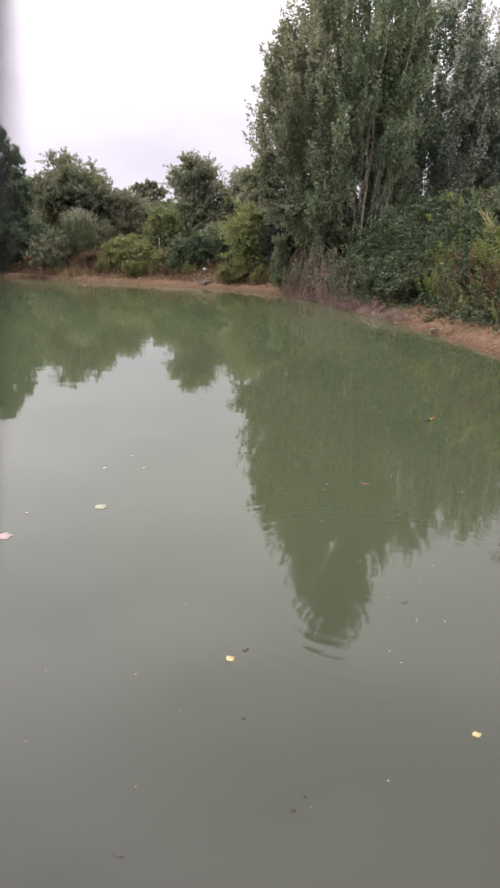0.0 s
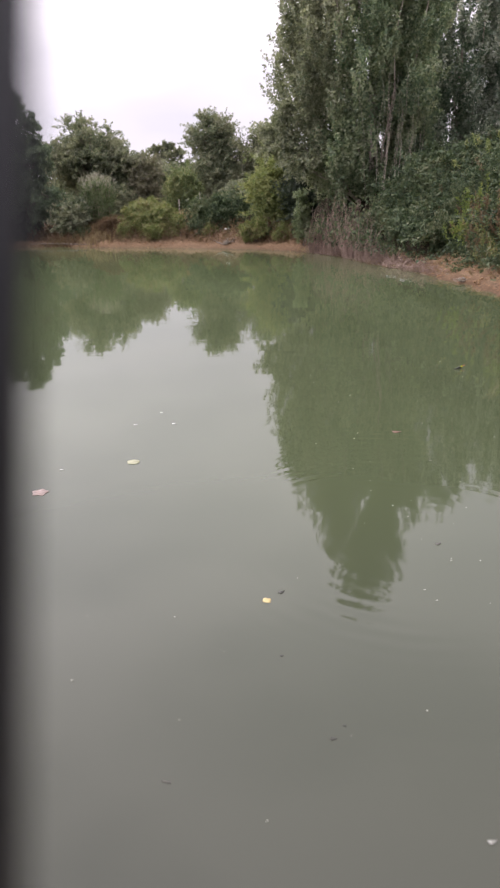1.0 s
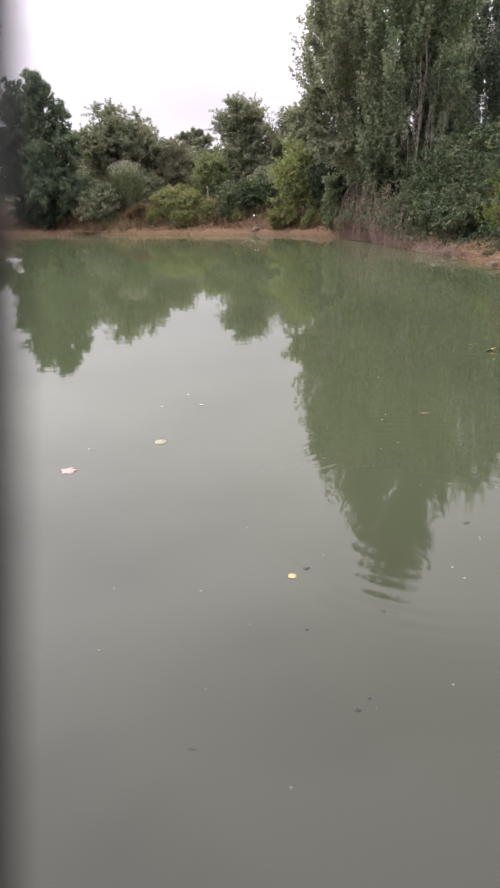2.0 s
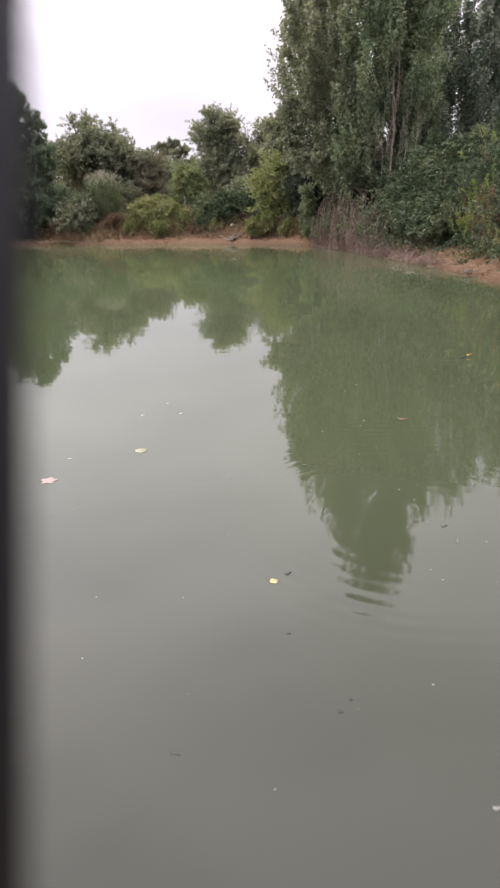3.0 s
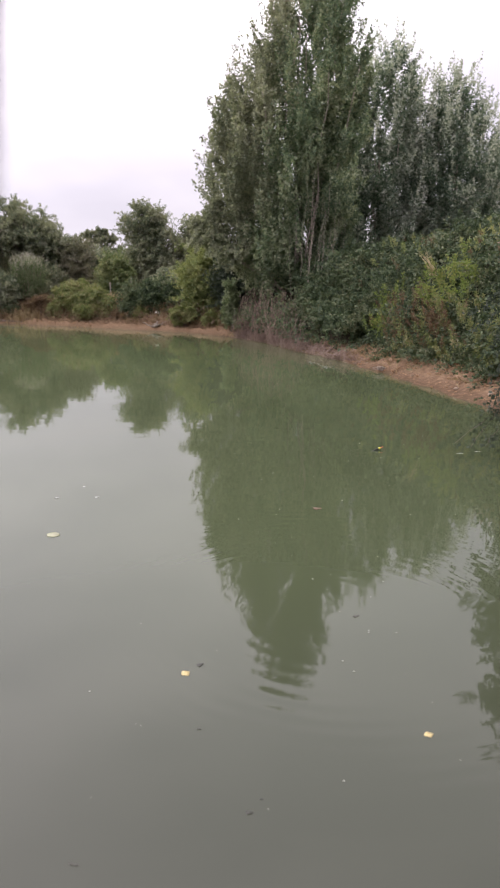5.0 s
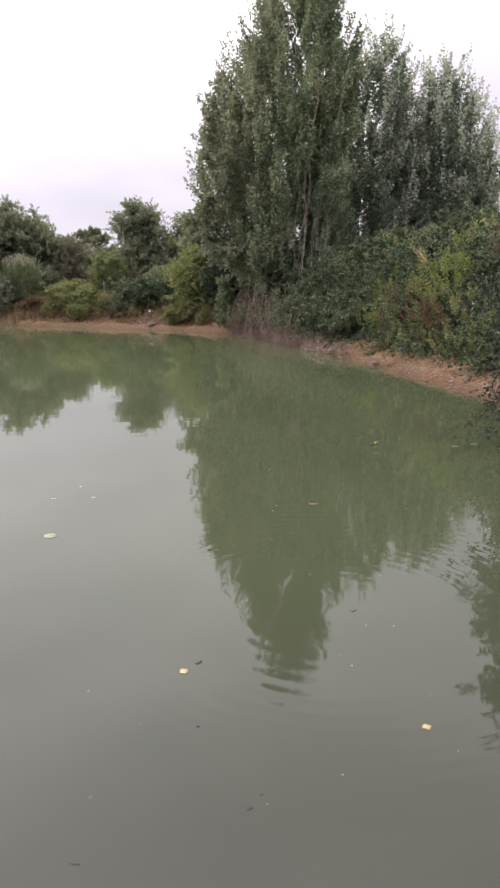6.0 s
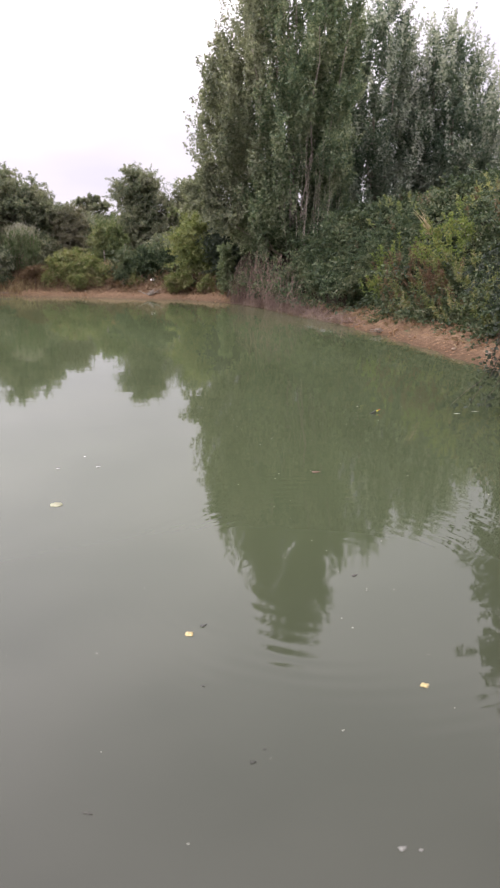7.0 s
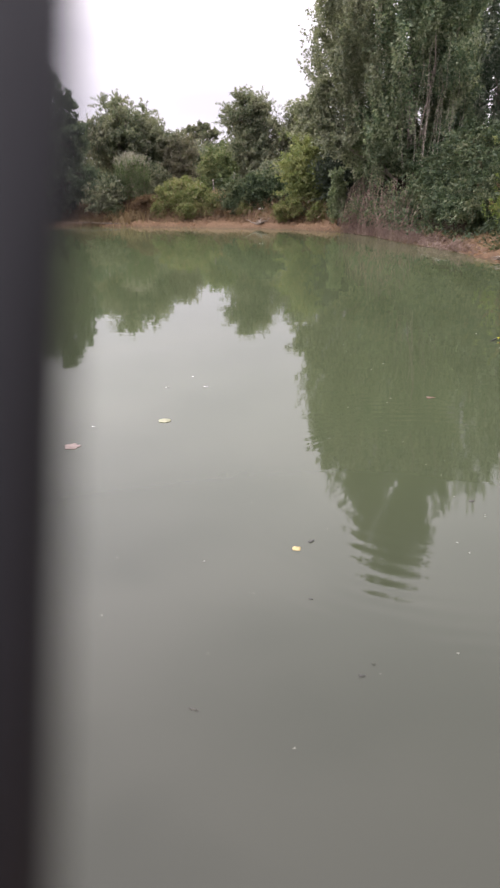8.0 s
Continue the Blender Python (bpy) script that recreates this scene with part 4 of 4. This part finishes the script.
tagged(part("straw_tuft", *blades(rng, q, 0.75, 0.022, (-1.7, -0.4, 3.0), 0.12), PALE_STRAW), "pale dry straw tuft sticking out of the hedge", "grass", kind="stuff")

# dead stems that hang from the thicket down to the waterline
pieces = []
rng = np.random.default_rng(72)
vine = []
for k in range(1050):
    y = 19.6 + 11.0 * rng.uniform(0, 1) ** 0.7
    x, n = shore_frame(np.array([y]))
    d1 = rng.uniform(-0.10, 0.45)
    d0 = d1 + rng.uniform(0.0, 0.3)
    h = rng.uniform(0.3, 2.5) * (0.24 + 0.76 * smooth(21.5, 28.0, y)) * (0.72 + 0.8 * noise.noise((1.9 * y, 0.3, 7)))
    a = np.array([x[0] + n[0, 0] * d0, y + n[0, 1] * d0 + rng.normal(0, 0.12), h])
    b = np.array([x[0] + n[0, 0] * d1, y + n[0, 1] * d1, max(0.02, 0.45 * d1)])
    u = np.linspace(0, 1, 5)[:, None]
    a[:2] += rng.normal(0, 0.17, 2)
    p = a + u * (b - a) + rng.normal(size=(5, 3)) * 0.05
    p[:, :2] -= n[0] * 0.06 * np.sin(np.pi * u)
    p[-1] = b
    pieces.append(tube(p, np.linspace(0.004, 0.008, 5) * rng.uniform(0.5, 1.5), 4))
    if rng.uniform() < 0.32:
        w = rng.uniform(-0.1, rng.uniform(0.1, 0.45), (16, 1))
        vine.append(a + w * (b - a) - np.append(n[0], 0) * 0.05 + rng.normal(size=(16, 3)) * 0.07)
vine = np.concatenate(vine)
vine = vine[vine[:, 2] > 0.4]
tagged(part("hanging_ivy", *leaves(rng, vine, 0.10, 0.08, (0, 0, -0.5), 0.8, True), BRAMBLE_LEAF), "dark ivy leaves clinging to the dead stems", "ivy", kind="stuff")
tagged(part("dead_stems", *joined(pieces), DEAD_STEM), "curtain of dead grey-brown stems hanging to the water", "stems", kind="stuff")
P = on_ground(rng, 5200, 1.0, 6.4, 11.5, 31.5, 0.2, 1.6)
P = P[rng.uniform(0, 1, len(P)) < 0.25 + 0.75 * smooth(15, 24, P[:, 1])]
P = P[rng.uniform(0, 1, len(P)) < smooth(0.1, 1.1, shore_distance(P[:, 0], P[:, 1]) + 0.05 * (P[:, 1] - 18))]
tagged(part("dry_litter", *blades(rng, P, 0.20, 0.02, (-0.5, -0.3, 0.35), 0.6), STRAW), "dry grass and litter on the clay bank", "grass", kind="stuff")


# ---- clay bank: clods, stones, driftwood ----
def lump_mesh(rng, n_lat=5, n_lon=7):
    """A rough stone of unit size."""
    v = [(0, 0, 1.0)]
    for i in range(1, n_lat):
        for j in range(n_lon):
            a, b = np.pi * i / n_lat, 2 * np.pi * (j + 0.5 * (i % 2)) / n_lon
            v.append((np.sin(a) * np.cos(b), np.sin(a) * np.sin(b), np.cos(a)))
    v.append((0, 0, -1.0))
    v = np.array(v) * rng.uniform(0.72, 1.12, (len(v), 1)) * (1, 0.8, 0.6)
    f = []
    for j in range(n_lon):
        f.append((0, 1 + j, 1 + (j + 1) % n_lon, 1 + (j + 1) % n_lon))
        for i in range(n_lat - 2):
            a, b = 1 + i * n_lon, 1 + (i + 1) * n_lon
            f.append((a + j, b + j, b + (j + 1) % n_lon, a + (j + 1) % n_lon))
        a = 1 + (n_lat - 2) * n_lon
        f.append((a + j, len(v) - 1, a + (j + 1) % n_lon, a + (j + 1) % n_lon))
    return v, f


def tri_quads(v, f):
    """Faces as triangles, where a quad with a doubled corner is one triangle."""
    t = []
    for a, b, c, d in f:
        t.append((a, b, c))
        if d != c:
            t.append((a, c, d))
    return np.asarray(v, float), np.array(t)


rng = np.random.default_rng(81)
shapes = [tri_quads(*lump_mesh(rng, 4, 6)) for _ in range(6)]
pieces = []
P = np.concatenate([on_ground(rng, 900, 2.4, 6.6, 9, 27, 0.1, 1.5), on_ground(rng, 450, -16, 2.0, 29, 40, 0.1, 1.4)])
for p in P:
    v, f = shapes[rng.integers(6)]
    s = rng.uniform(0.012, 0.045) * (1 + 0.012 * p[1])
    c, sn = np.cos(k := rng.uniform(0, 6.28)), np.sin(k)
    pieces.append((v @ np.array([[c, sn, 0], [-sn, c, 0], [0, 0, 1]]) * s + p + (0, 0, 0.03), f))
CLOD = plain_material("dry_clay_clod", [(0.19, 0.11, 0.06), (0.27, 0.165, 0.09), (0.36, 0.25, 0.15)], 4.0, bump=0.4)
tagged(part("clay_clods", *joined(pieces), CLOD), "crumbled clay clods and gravel on the bank", "gravel", kind="stuff")
for x, y, s in ((3.85, 22.3, 0.10), (4.25, 21.0, 0.07), (4.55, 19.2, 0.06), (3.72, 22.9, 0.06), (4.95, 16.2, 0.05), (5.2, 13.9, 0.06), (5.45, 12.7, 0.07), (-6.0, 37.0, 0.08)):
    v, f = tri_quads(*lump_mesh(rng))
    z = ground_at(x, y)
    tagged(part("stone", v * s + (x, y, z + 0.3 * s), f, STONE), "pale rounded stone on the clay bank", "stone", group="stones on the bank")


def driftwood(seed, place, reach, label, forks=5, r=0.035):
    rng = np.random.default_rng(seed)
    x, y = place
    z = ground_at(x, y)
    w = thing("dead_branch", (x, y, z), label, "branch")
    for k in range(forks):
        a = rng.uniform(0, 2 * np.pi)
        part("fork", *limb(rng, (x, y, z + 0.03), (x + reach * np.cos(a), y + 0.35 * reach * np.sin(a) - 0.1, z + rng.uniform(0.05, 0.6) * reach),
                           r, 0.008, 0.05, 6, 6), GREY_WOOD, w, smooth=True)
    return w


driftwood(82, (-2.6, 35.1), 0.65, "bleached forked branch stranded on the far bank", 7, 0.04)
driftwood(83, (4.64, 17.75), 0.32, "small dark root sticking out of the clay bank", 4, 0.03)
rng = np.random.default_rng(84)
v, f = tri_quads(*lump_mesh(rng, 6, 9))
tagged(part("plastic_bag", v * (0.15, 0.1, 0.09) + (-2.53, 36.6, ground_at(-2.53, 36.6) + 0.16), f, PALE_PLASTIC, smooth=True),
       "crumpled white plastic bag on the far bank", "litter")
v, q = tube([(-13.4, 38.62, 0.17), (-12.2, 38.3, 0.2), (-10.9, 37.95, 0.17), (-9.6, 37.5, 0.15)], [0.025, 0.034, 0.03, 0.018], 8)
tagged(part("fallen_log", v, q, BARK, smooth=True), "long dark log washed up on the far bank", "log")


# ---- the dark bush that hangs over the water ----
def overhanging_bush():
    rng = np.random.default_rng(91)
    place = (6.2, 8.4, ground_at(6.2, 8.4))
    bush = thing("overhanging_bush", place, "dark evergreen bush hanging over the water's edge", "bush")
    lobes = [(4.75, 7.9, 1.05, 0.95), (4.55, 7.9, 2.05, 1.05), (4.75, 7.9, 3.0, 1.05), (5.1, 8.0, 3.9, 0.95), (5.6, 8.2, 1.5, 1.1), (5.7, 8.4, 2.8, 1.2),
             (5.8, 8.4, 4.1, 1.0), (4.55, 7.9, 0.75, 0.5), (5.0, 7.2, 2.4, 0.9), (5.3, 7.2, 1.4, 0.8), (4.62, 7.9, 0.5, 0.5), (4.95, 7.8, 0.5, 0.55), (5.4, 7.7, 0.6, 0.6), (4.85, 7.3, 0.8, 0.65), (5.0, 6.9, 0.6, 0.6), (5.3, 6.6, 1.2, 0.8), (4.57, 8.0, 0.5, 0.5), (4.6, 8.05, 1.0, 0.52), (4.55, 8.1, 1.5, 0.55)]
    lobes = [(x - (0.42 if z < 2 else 0.36), y, z, r) for x, y, z, r in lobes]
    for l in lobes:
        part("stem", *limb(rng, (place[0] + rng.normal(0, 0.15), place[1] + rng.normal(0, 0.15), place[2] - 0.1), l[:3], 0.045, 0.012, 0.08, 8, 6, 0.3), BARK, bush, smooth=True)
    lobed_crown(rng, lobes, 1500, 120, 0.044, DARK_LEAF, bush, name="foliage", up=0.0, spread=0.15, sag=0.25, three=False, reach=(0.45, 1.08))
    # drooping sprays at its edge, the lowest trailing on the surface
    sprays = [((4.2, 7.95, 1.9), (3.62, 8.0, 1.25), (3.5, 8.05, 0.55), (3.12, 8.1, 0.14)),
              ((4.2, 7.95, 1.6), (3.66, 8.0, 0.95), (3.52, 8.05, 0.45), (3.3, 8.15, 0.06)),
              ((4.3, 7.9, 1.4), (3.75, 7.95, 0.8), (3.62, 8.0, 0.4), (3.48, 8.1, 0.12)),
              ((4.4, 8.0, 1.7), (3.8, 8.0, 1.35), (3.6, 8.0, 0.95), (3.42, 8.0, 0.62)),
              ((4.5, 7.9, 1.5), (4.1, 7.95, 1.0), (3.9, 8.0, 0.5), (3.76, 8.0, 0.04)),
              ((4.6, 7.9, 1.3), (4.3, 7.9, 0.9), (4.1, 7.9, 0.45), (3.98, 7.9, 0.05))]
    for row in sprays:
        k = np.array(row)
        u = np.linspace(0, 1, 10)
        p = np.stack([np.interp(u, (0, 0.4, 0.7, 1), k[:, i]) for i in range(3)], -1) + rng.normal(size=(10, 3)) * 0.015
        twig = part("twig", *tube(p, np.linspace(0.009, 0.003, 10), 5), BARK, bush)
        for n in range(52):
            w = rng.uniform(0.22, 1) ** 0.8
            s = 0.10 * (1.15 - w)
            q = np.array([np.interp(w, u, p[:, i]) for i in range(3)]) + rng.normal(size=3) * (s + 0.02)
            q[2] = max(q[2], 0.03)
            v, f = leaves(rng, q[None], 0.058, 0.045, (-0.3, 0, -0.6), 0.6)
            v[:, 2] = np.maximum(v[:, 2], 0.012)
            part("leaf", v, f, DARK_LEAF, twig)


overhanging_bush()


# ---- what floats on the pond ----
def floating(name, x, y, size, turn, lobes, mat, label, category, aspect=0.7, group="", amp=0.18):
    """A flat, slightly curled scrap with its own outline, lying on the surface."""
    rng = np.random.default_rng(int(1000 * abs(x) + 77 * abs(y)))
    n = 28
    a = np.linspace(0, 2 * np.pi, n, endpoint=False)
    r = 0.5 * size * (1 - amp + amp * np.cos(lobes * a)) * (1 + rng.normal(0, 0.04, n))
    px, py = r * np.cos(a), aspect * r * np.sin(a)
    c, s = np.cos(radians(turn)), np.sin(radians(turn))
    curl = 0.010 * size * (px / (0.5 * size)) ** 2 + rng.normal(0, 0.0002, n)
    X, Y = x + c * px - s * py, y + s * px + c * py
    verts = [(x, y, 0.0022)] + list(zip(X, Y, 0.0022 + curl)) + [(x, y, 0.0012)] + list(zip(X, Y, 0.0012 + curl))
    f = []
    for k in range(n):
        b = (k + 1) % n
        f += [(0, 1 + k, 1 + b), (n + 1, n + 2 + b, n + 2 + k), (1 + k, n + 2 + k, n + 2 + b), (1 + k, n + 2 + b, 1 + b)]
    return tagged(part(name, verts, f, mat, smooth=False), label, category, group)


def scrap_material(name, colours, rough=0.5):
    return plain_material(name, colours, 40.0, rough, 0.15, spec=0.4)


GOLD = scrap_material("golden_leaf", [(0.32, 0.255, 0.10), (0.41, 0.335, 0.15), (0.47, 0.405, 0.21)])
PALE_GOLD = scrap_material("pale_yellow_leaf", [(0.19, 0.195, 0.11), (0.26, 0.265, 0.16), (0.31, 0.315, 0.22)])
ORANGE = scrap_material("orange_brown_leaf", [(0.27, 0.185, 0.15), (0.35, 0.27, 0.235), (0.43, 0.365, 0.335)])
RED = scrap_material("red_brown_leaf", [(0.085, 0.048, 0.03), (0.13, 0.07, 0.042)])
BLACK = scrap_material("rotten_leaf", [(0.025, 0.027, 0.02), (0.05, 0.05, 0.038)])
SODDEN = scrap_material("sodden_weed", [(0.05, 0.048, 0.038), (0.075, 0.07, 0.055)])
WHITE = scrap_material("pale_scum", [(0.15, 0.155, 0.13), (0.23, 0.23, 0.20)])
BRIGHT = scrap_material("white_scum", [(0.36, 0.36, 0.34), (0.48, 0.48, 0.46)])
FOAM = scrap_material("dull_foam", [(0.19, 0.205, 0.155), (0.29, 0.30, 0.24)])
LEAVES = "leaves floating on the pond"
floating("floating_leaf", -0.063, 3.07, 0.050, 35, 4, GOLD, "golden poplar leaf floating on the pond", "leaf", 1.1, LEAVES, 0.12)
floating("floating_leaf", 1.02, 2.55, 0.045, 15, 4, GOLD, "yellow leaf floating on the pond", "leaf", 0.95, LEAVES, 0.13)
floating("floating_leaf", -1.15, 5.11, 0.10, 15, 2, PALE_GOLD, "pale yellow leaf floating on the pond", "leaf", 1.2, LEAVES, 0.06)
floating("floating_leaf", -1.70, 4.49, 0.125, 20, 5, ORANGE, "lobed pale orange leaf floating on the pond", "leaf", 1.1, LEAVES, 0.13)
floating("floating_leaf", 1.04, 5.85, 0.09, 5, 3, RED, "red-brown leaf floating on the pond", "leaf", 0.8, LEAVES)
floating("floating_leaf", 0.94, 3.70, 0.05, 30, 3, SODDEN, "waterlogged brown leaf at the surface", "leaf", 0.5, LEAVES)
floating("floating_leaf", 0.01, 3.15, 0.045, 40, 3, BLACK, "small rotten black leaf floating on the pond", "leaf", 0.6, LEAVES)
floating("floating_leaf", 0.20, 2.10, 0.030, 0, 3, BLACK, "small rotten black leaf floating on the pond", "leaf", 0.6, LEAVES)
floating("floating_leaf", 0.25, 2.17, 0.014, 0, 2, BLACK, "tiny rotten black leaf scrap floating", "leaf", 0.6, LEAVES)
floating("floating_leaf", 0.01, 2.61, 0.018, 0, 2, BLACK, "tiny rotten black leaf scrap floating", "leaf", 0.6, LEAVES)
floating("floating_leaf", -0.40, 1.88, 0.036, -15, 2, SODDEN, "dark sliver of waterweed floating", "leaf", 0.22, LEAVES)
floating("floating_leaf", 1.19, 5.12, 0.03, 0, 2, BLACK, "small rotten black leaf floating on the pond", "leaf", 0.6, LEAVES)
floating("floating_leaf", 0.14, 4.75, 0.03, 0, 2, BLACK, "small rotten black leaf floating on the pond", "leaf", 0.6, LEAVES)
floating("floating_leaf", 3.22, 8.21, 0.10, 5, 2, BRIGHT, "pale willow leaf floating under the bush", "leaf", 0.3, LEAVES)
floating("floating_leaf", 3.50, 8.33, 0.09, -10, 2, BRIGHT, "pale willow leaf floating under the bush", "leaf", 0.3, LEAVES)
floating("floating_leaf", 3.75, 8.06, 0.09, -10, 2, ORANGE, "brown leaf floating under the bush", "leaf", 0.4, LEAVES)
for x, y, s in ((-0.97, 6.14, 0.05), (-1.33, 6.10, 0.045), (-1.68, 4.94, 0.035), (-1.15, 6.5, 0.03), (0.665, 1.66, 0.034), (0.725, 1.65, 0.02)):
    floating("scum_fleck", x, y, s, 20, 3, BRIGHT if y > 4 else WHITE, "pale fleck of scum on the pond", "scum", 0.6, "flecks of scum")
rng = np.random.default_rng(95)
pieces = []
spots = np.concatenate([np.stack([rng.normal(0.75, 0.40, 22), rng.normal(4.3, 0.9, 22)], -1), np.stack([rng.uniform(0.3, 3.2, 40), rng.uniform(3.5, 9.5, 40)], -1),
                        np.stack([rng.uniform(-1.4, 1.2, 14), rng.uniform(1.4, 3.6, 14)], -1)])
for x, y in spots:
    s = rng.uniform(0.002, 0.008) * (0.5 + 0.12 * y)
    a = np.linspace(0, 2 * np.pi, 6, endpoint=False) + rng.uniform(0, 1)
    ring = np.stack([x + s * np.cos(a), y + 0.7 * s * np.sin(a), np.full(6, 0.002)], -1)
    v = np.concatenate([ring, [[x, y, 0.002 + 0.45 * s]]])
    pieces.append((v, np.array([(k, (k + 1) % 6, 6) for k in range(6)])))
tagged(part("floating_specks", *joined(pieces), FOAM), "tiny pale specks of foam and seed fluff on the water", "scum", kind="stuff")


def glossy(name, colour, rough=0.3):
    m = plain_material(name, [tuple(0.85 * c for c in colour), colour], 30.0, rough, 0.03, spec=0.5)
    return m


def fishing_float():
    x, y = 2.17, 8.3
    f = thing("fishing_float", (x, y, 0), "black and yellow fishing float with red tip on the water", "float")
    d = np.array((0.62, 0.35, 0.16))
    d /= np.linalg.norm(d)
    o = np.array((x, y, 0.012))
    part("body", *tube([o - d * 0.07, o - d * 0.02, o + d * 0.03, o + d * 0.045], [0.003, 0.009, 0.013, 0.012], 12), glossy("black_float_paint", (0.012, 0.012, 0.012)), f, smooth=True)
    part("collar", *tube([o + d * 0.045, o + d * 0.06, o + d * 0.075, o + d * 0.08], [0.0125, 0.012, 0.007, 0.004], 12), glossy("yellow_float_paint", (0.75, 0.72, 0.04)), f, "fluorescent yellow collar", True)
    part("antenna", *tube([o + d * 0.08, o + d * 0.12, o + d * 0.121], [0.004, 0.0038, 0.001], 8), glossy("red_float_paint", (0.75, 0.07, 0.04)), f, "bright red tip", True)
    part("stem", *tube([o - d * 0.07, o - d * 0.12], [0.0025, 0.002], 6), glossy("black_stem", (0.015, 0.015, 0.015)), f, smooth=True)


fishing_float()


# ---- the dark pole beside the camera ----
def leaning_pole():
    ax = np.array((0.016, 0.35, 1.0))
    ax /= np.linalg.norm(ax)
    mid = np.array((-0.0836, 0.1345, 1.85))
    low = mid - ax * ((mid[2] - 0.3) / ax[2])
    top = mid + ax * 0.9
    m, nd, ln, b = material("dark_blue_coating", 0.45, 0.28)
    n = noise_tex(nd, ln, 30.0, 4.0, stretch=(1, 1, 0.1))
    r = ramp(nd, [(0.3, (0.0025, 0.0028, 0.004)), (0.7, (0.006, 0.0065, 0.0085))])
    ln.new(n.outputs["Fac"], r.inputs["Fac"])
    ln.new(r.outputs["Color"], b.inputs["Base Color"])
    u = np.linspace(0, 1, 24)[:, None]
    v, q = tube(low + u * (top - low), np.full(24, 0.0175), 32)
    pole = part("leaning_pole", v, q, m, smooth=True)
    tagged(pole, "slim dark blue-black coated pole stuck in the bank, leaning forward", "pole")


leaning_pole()
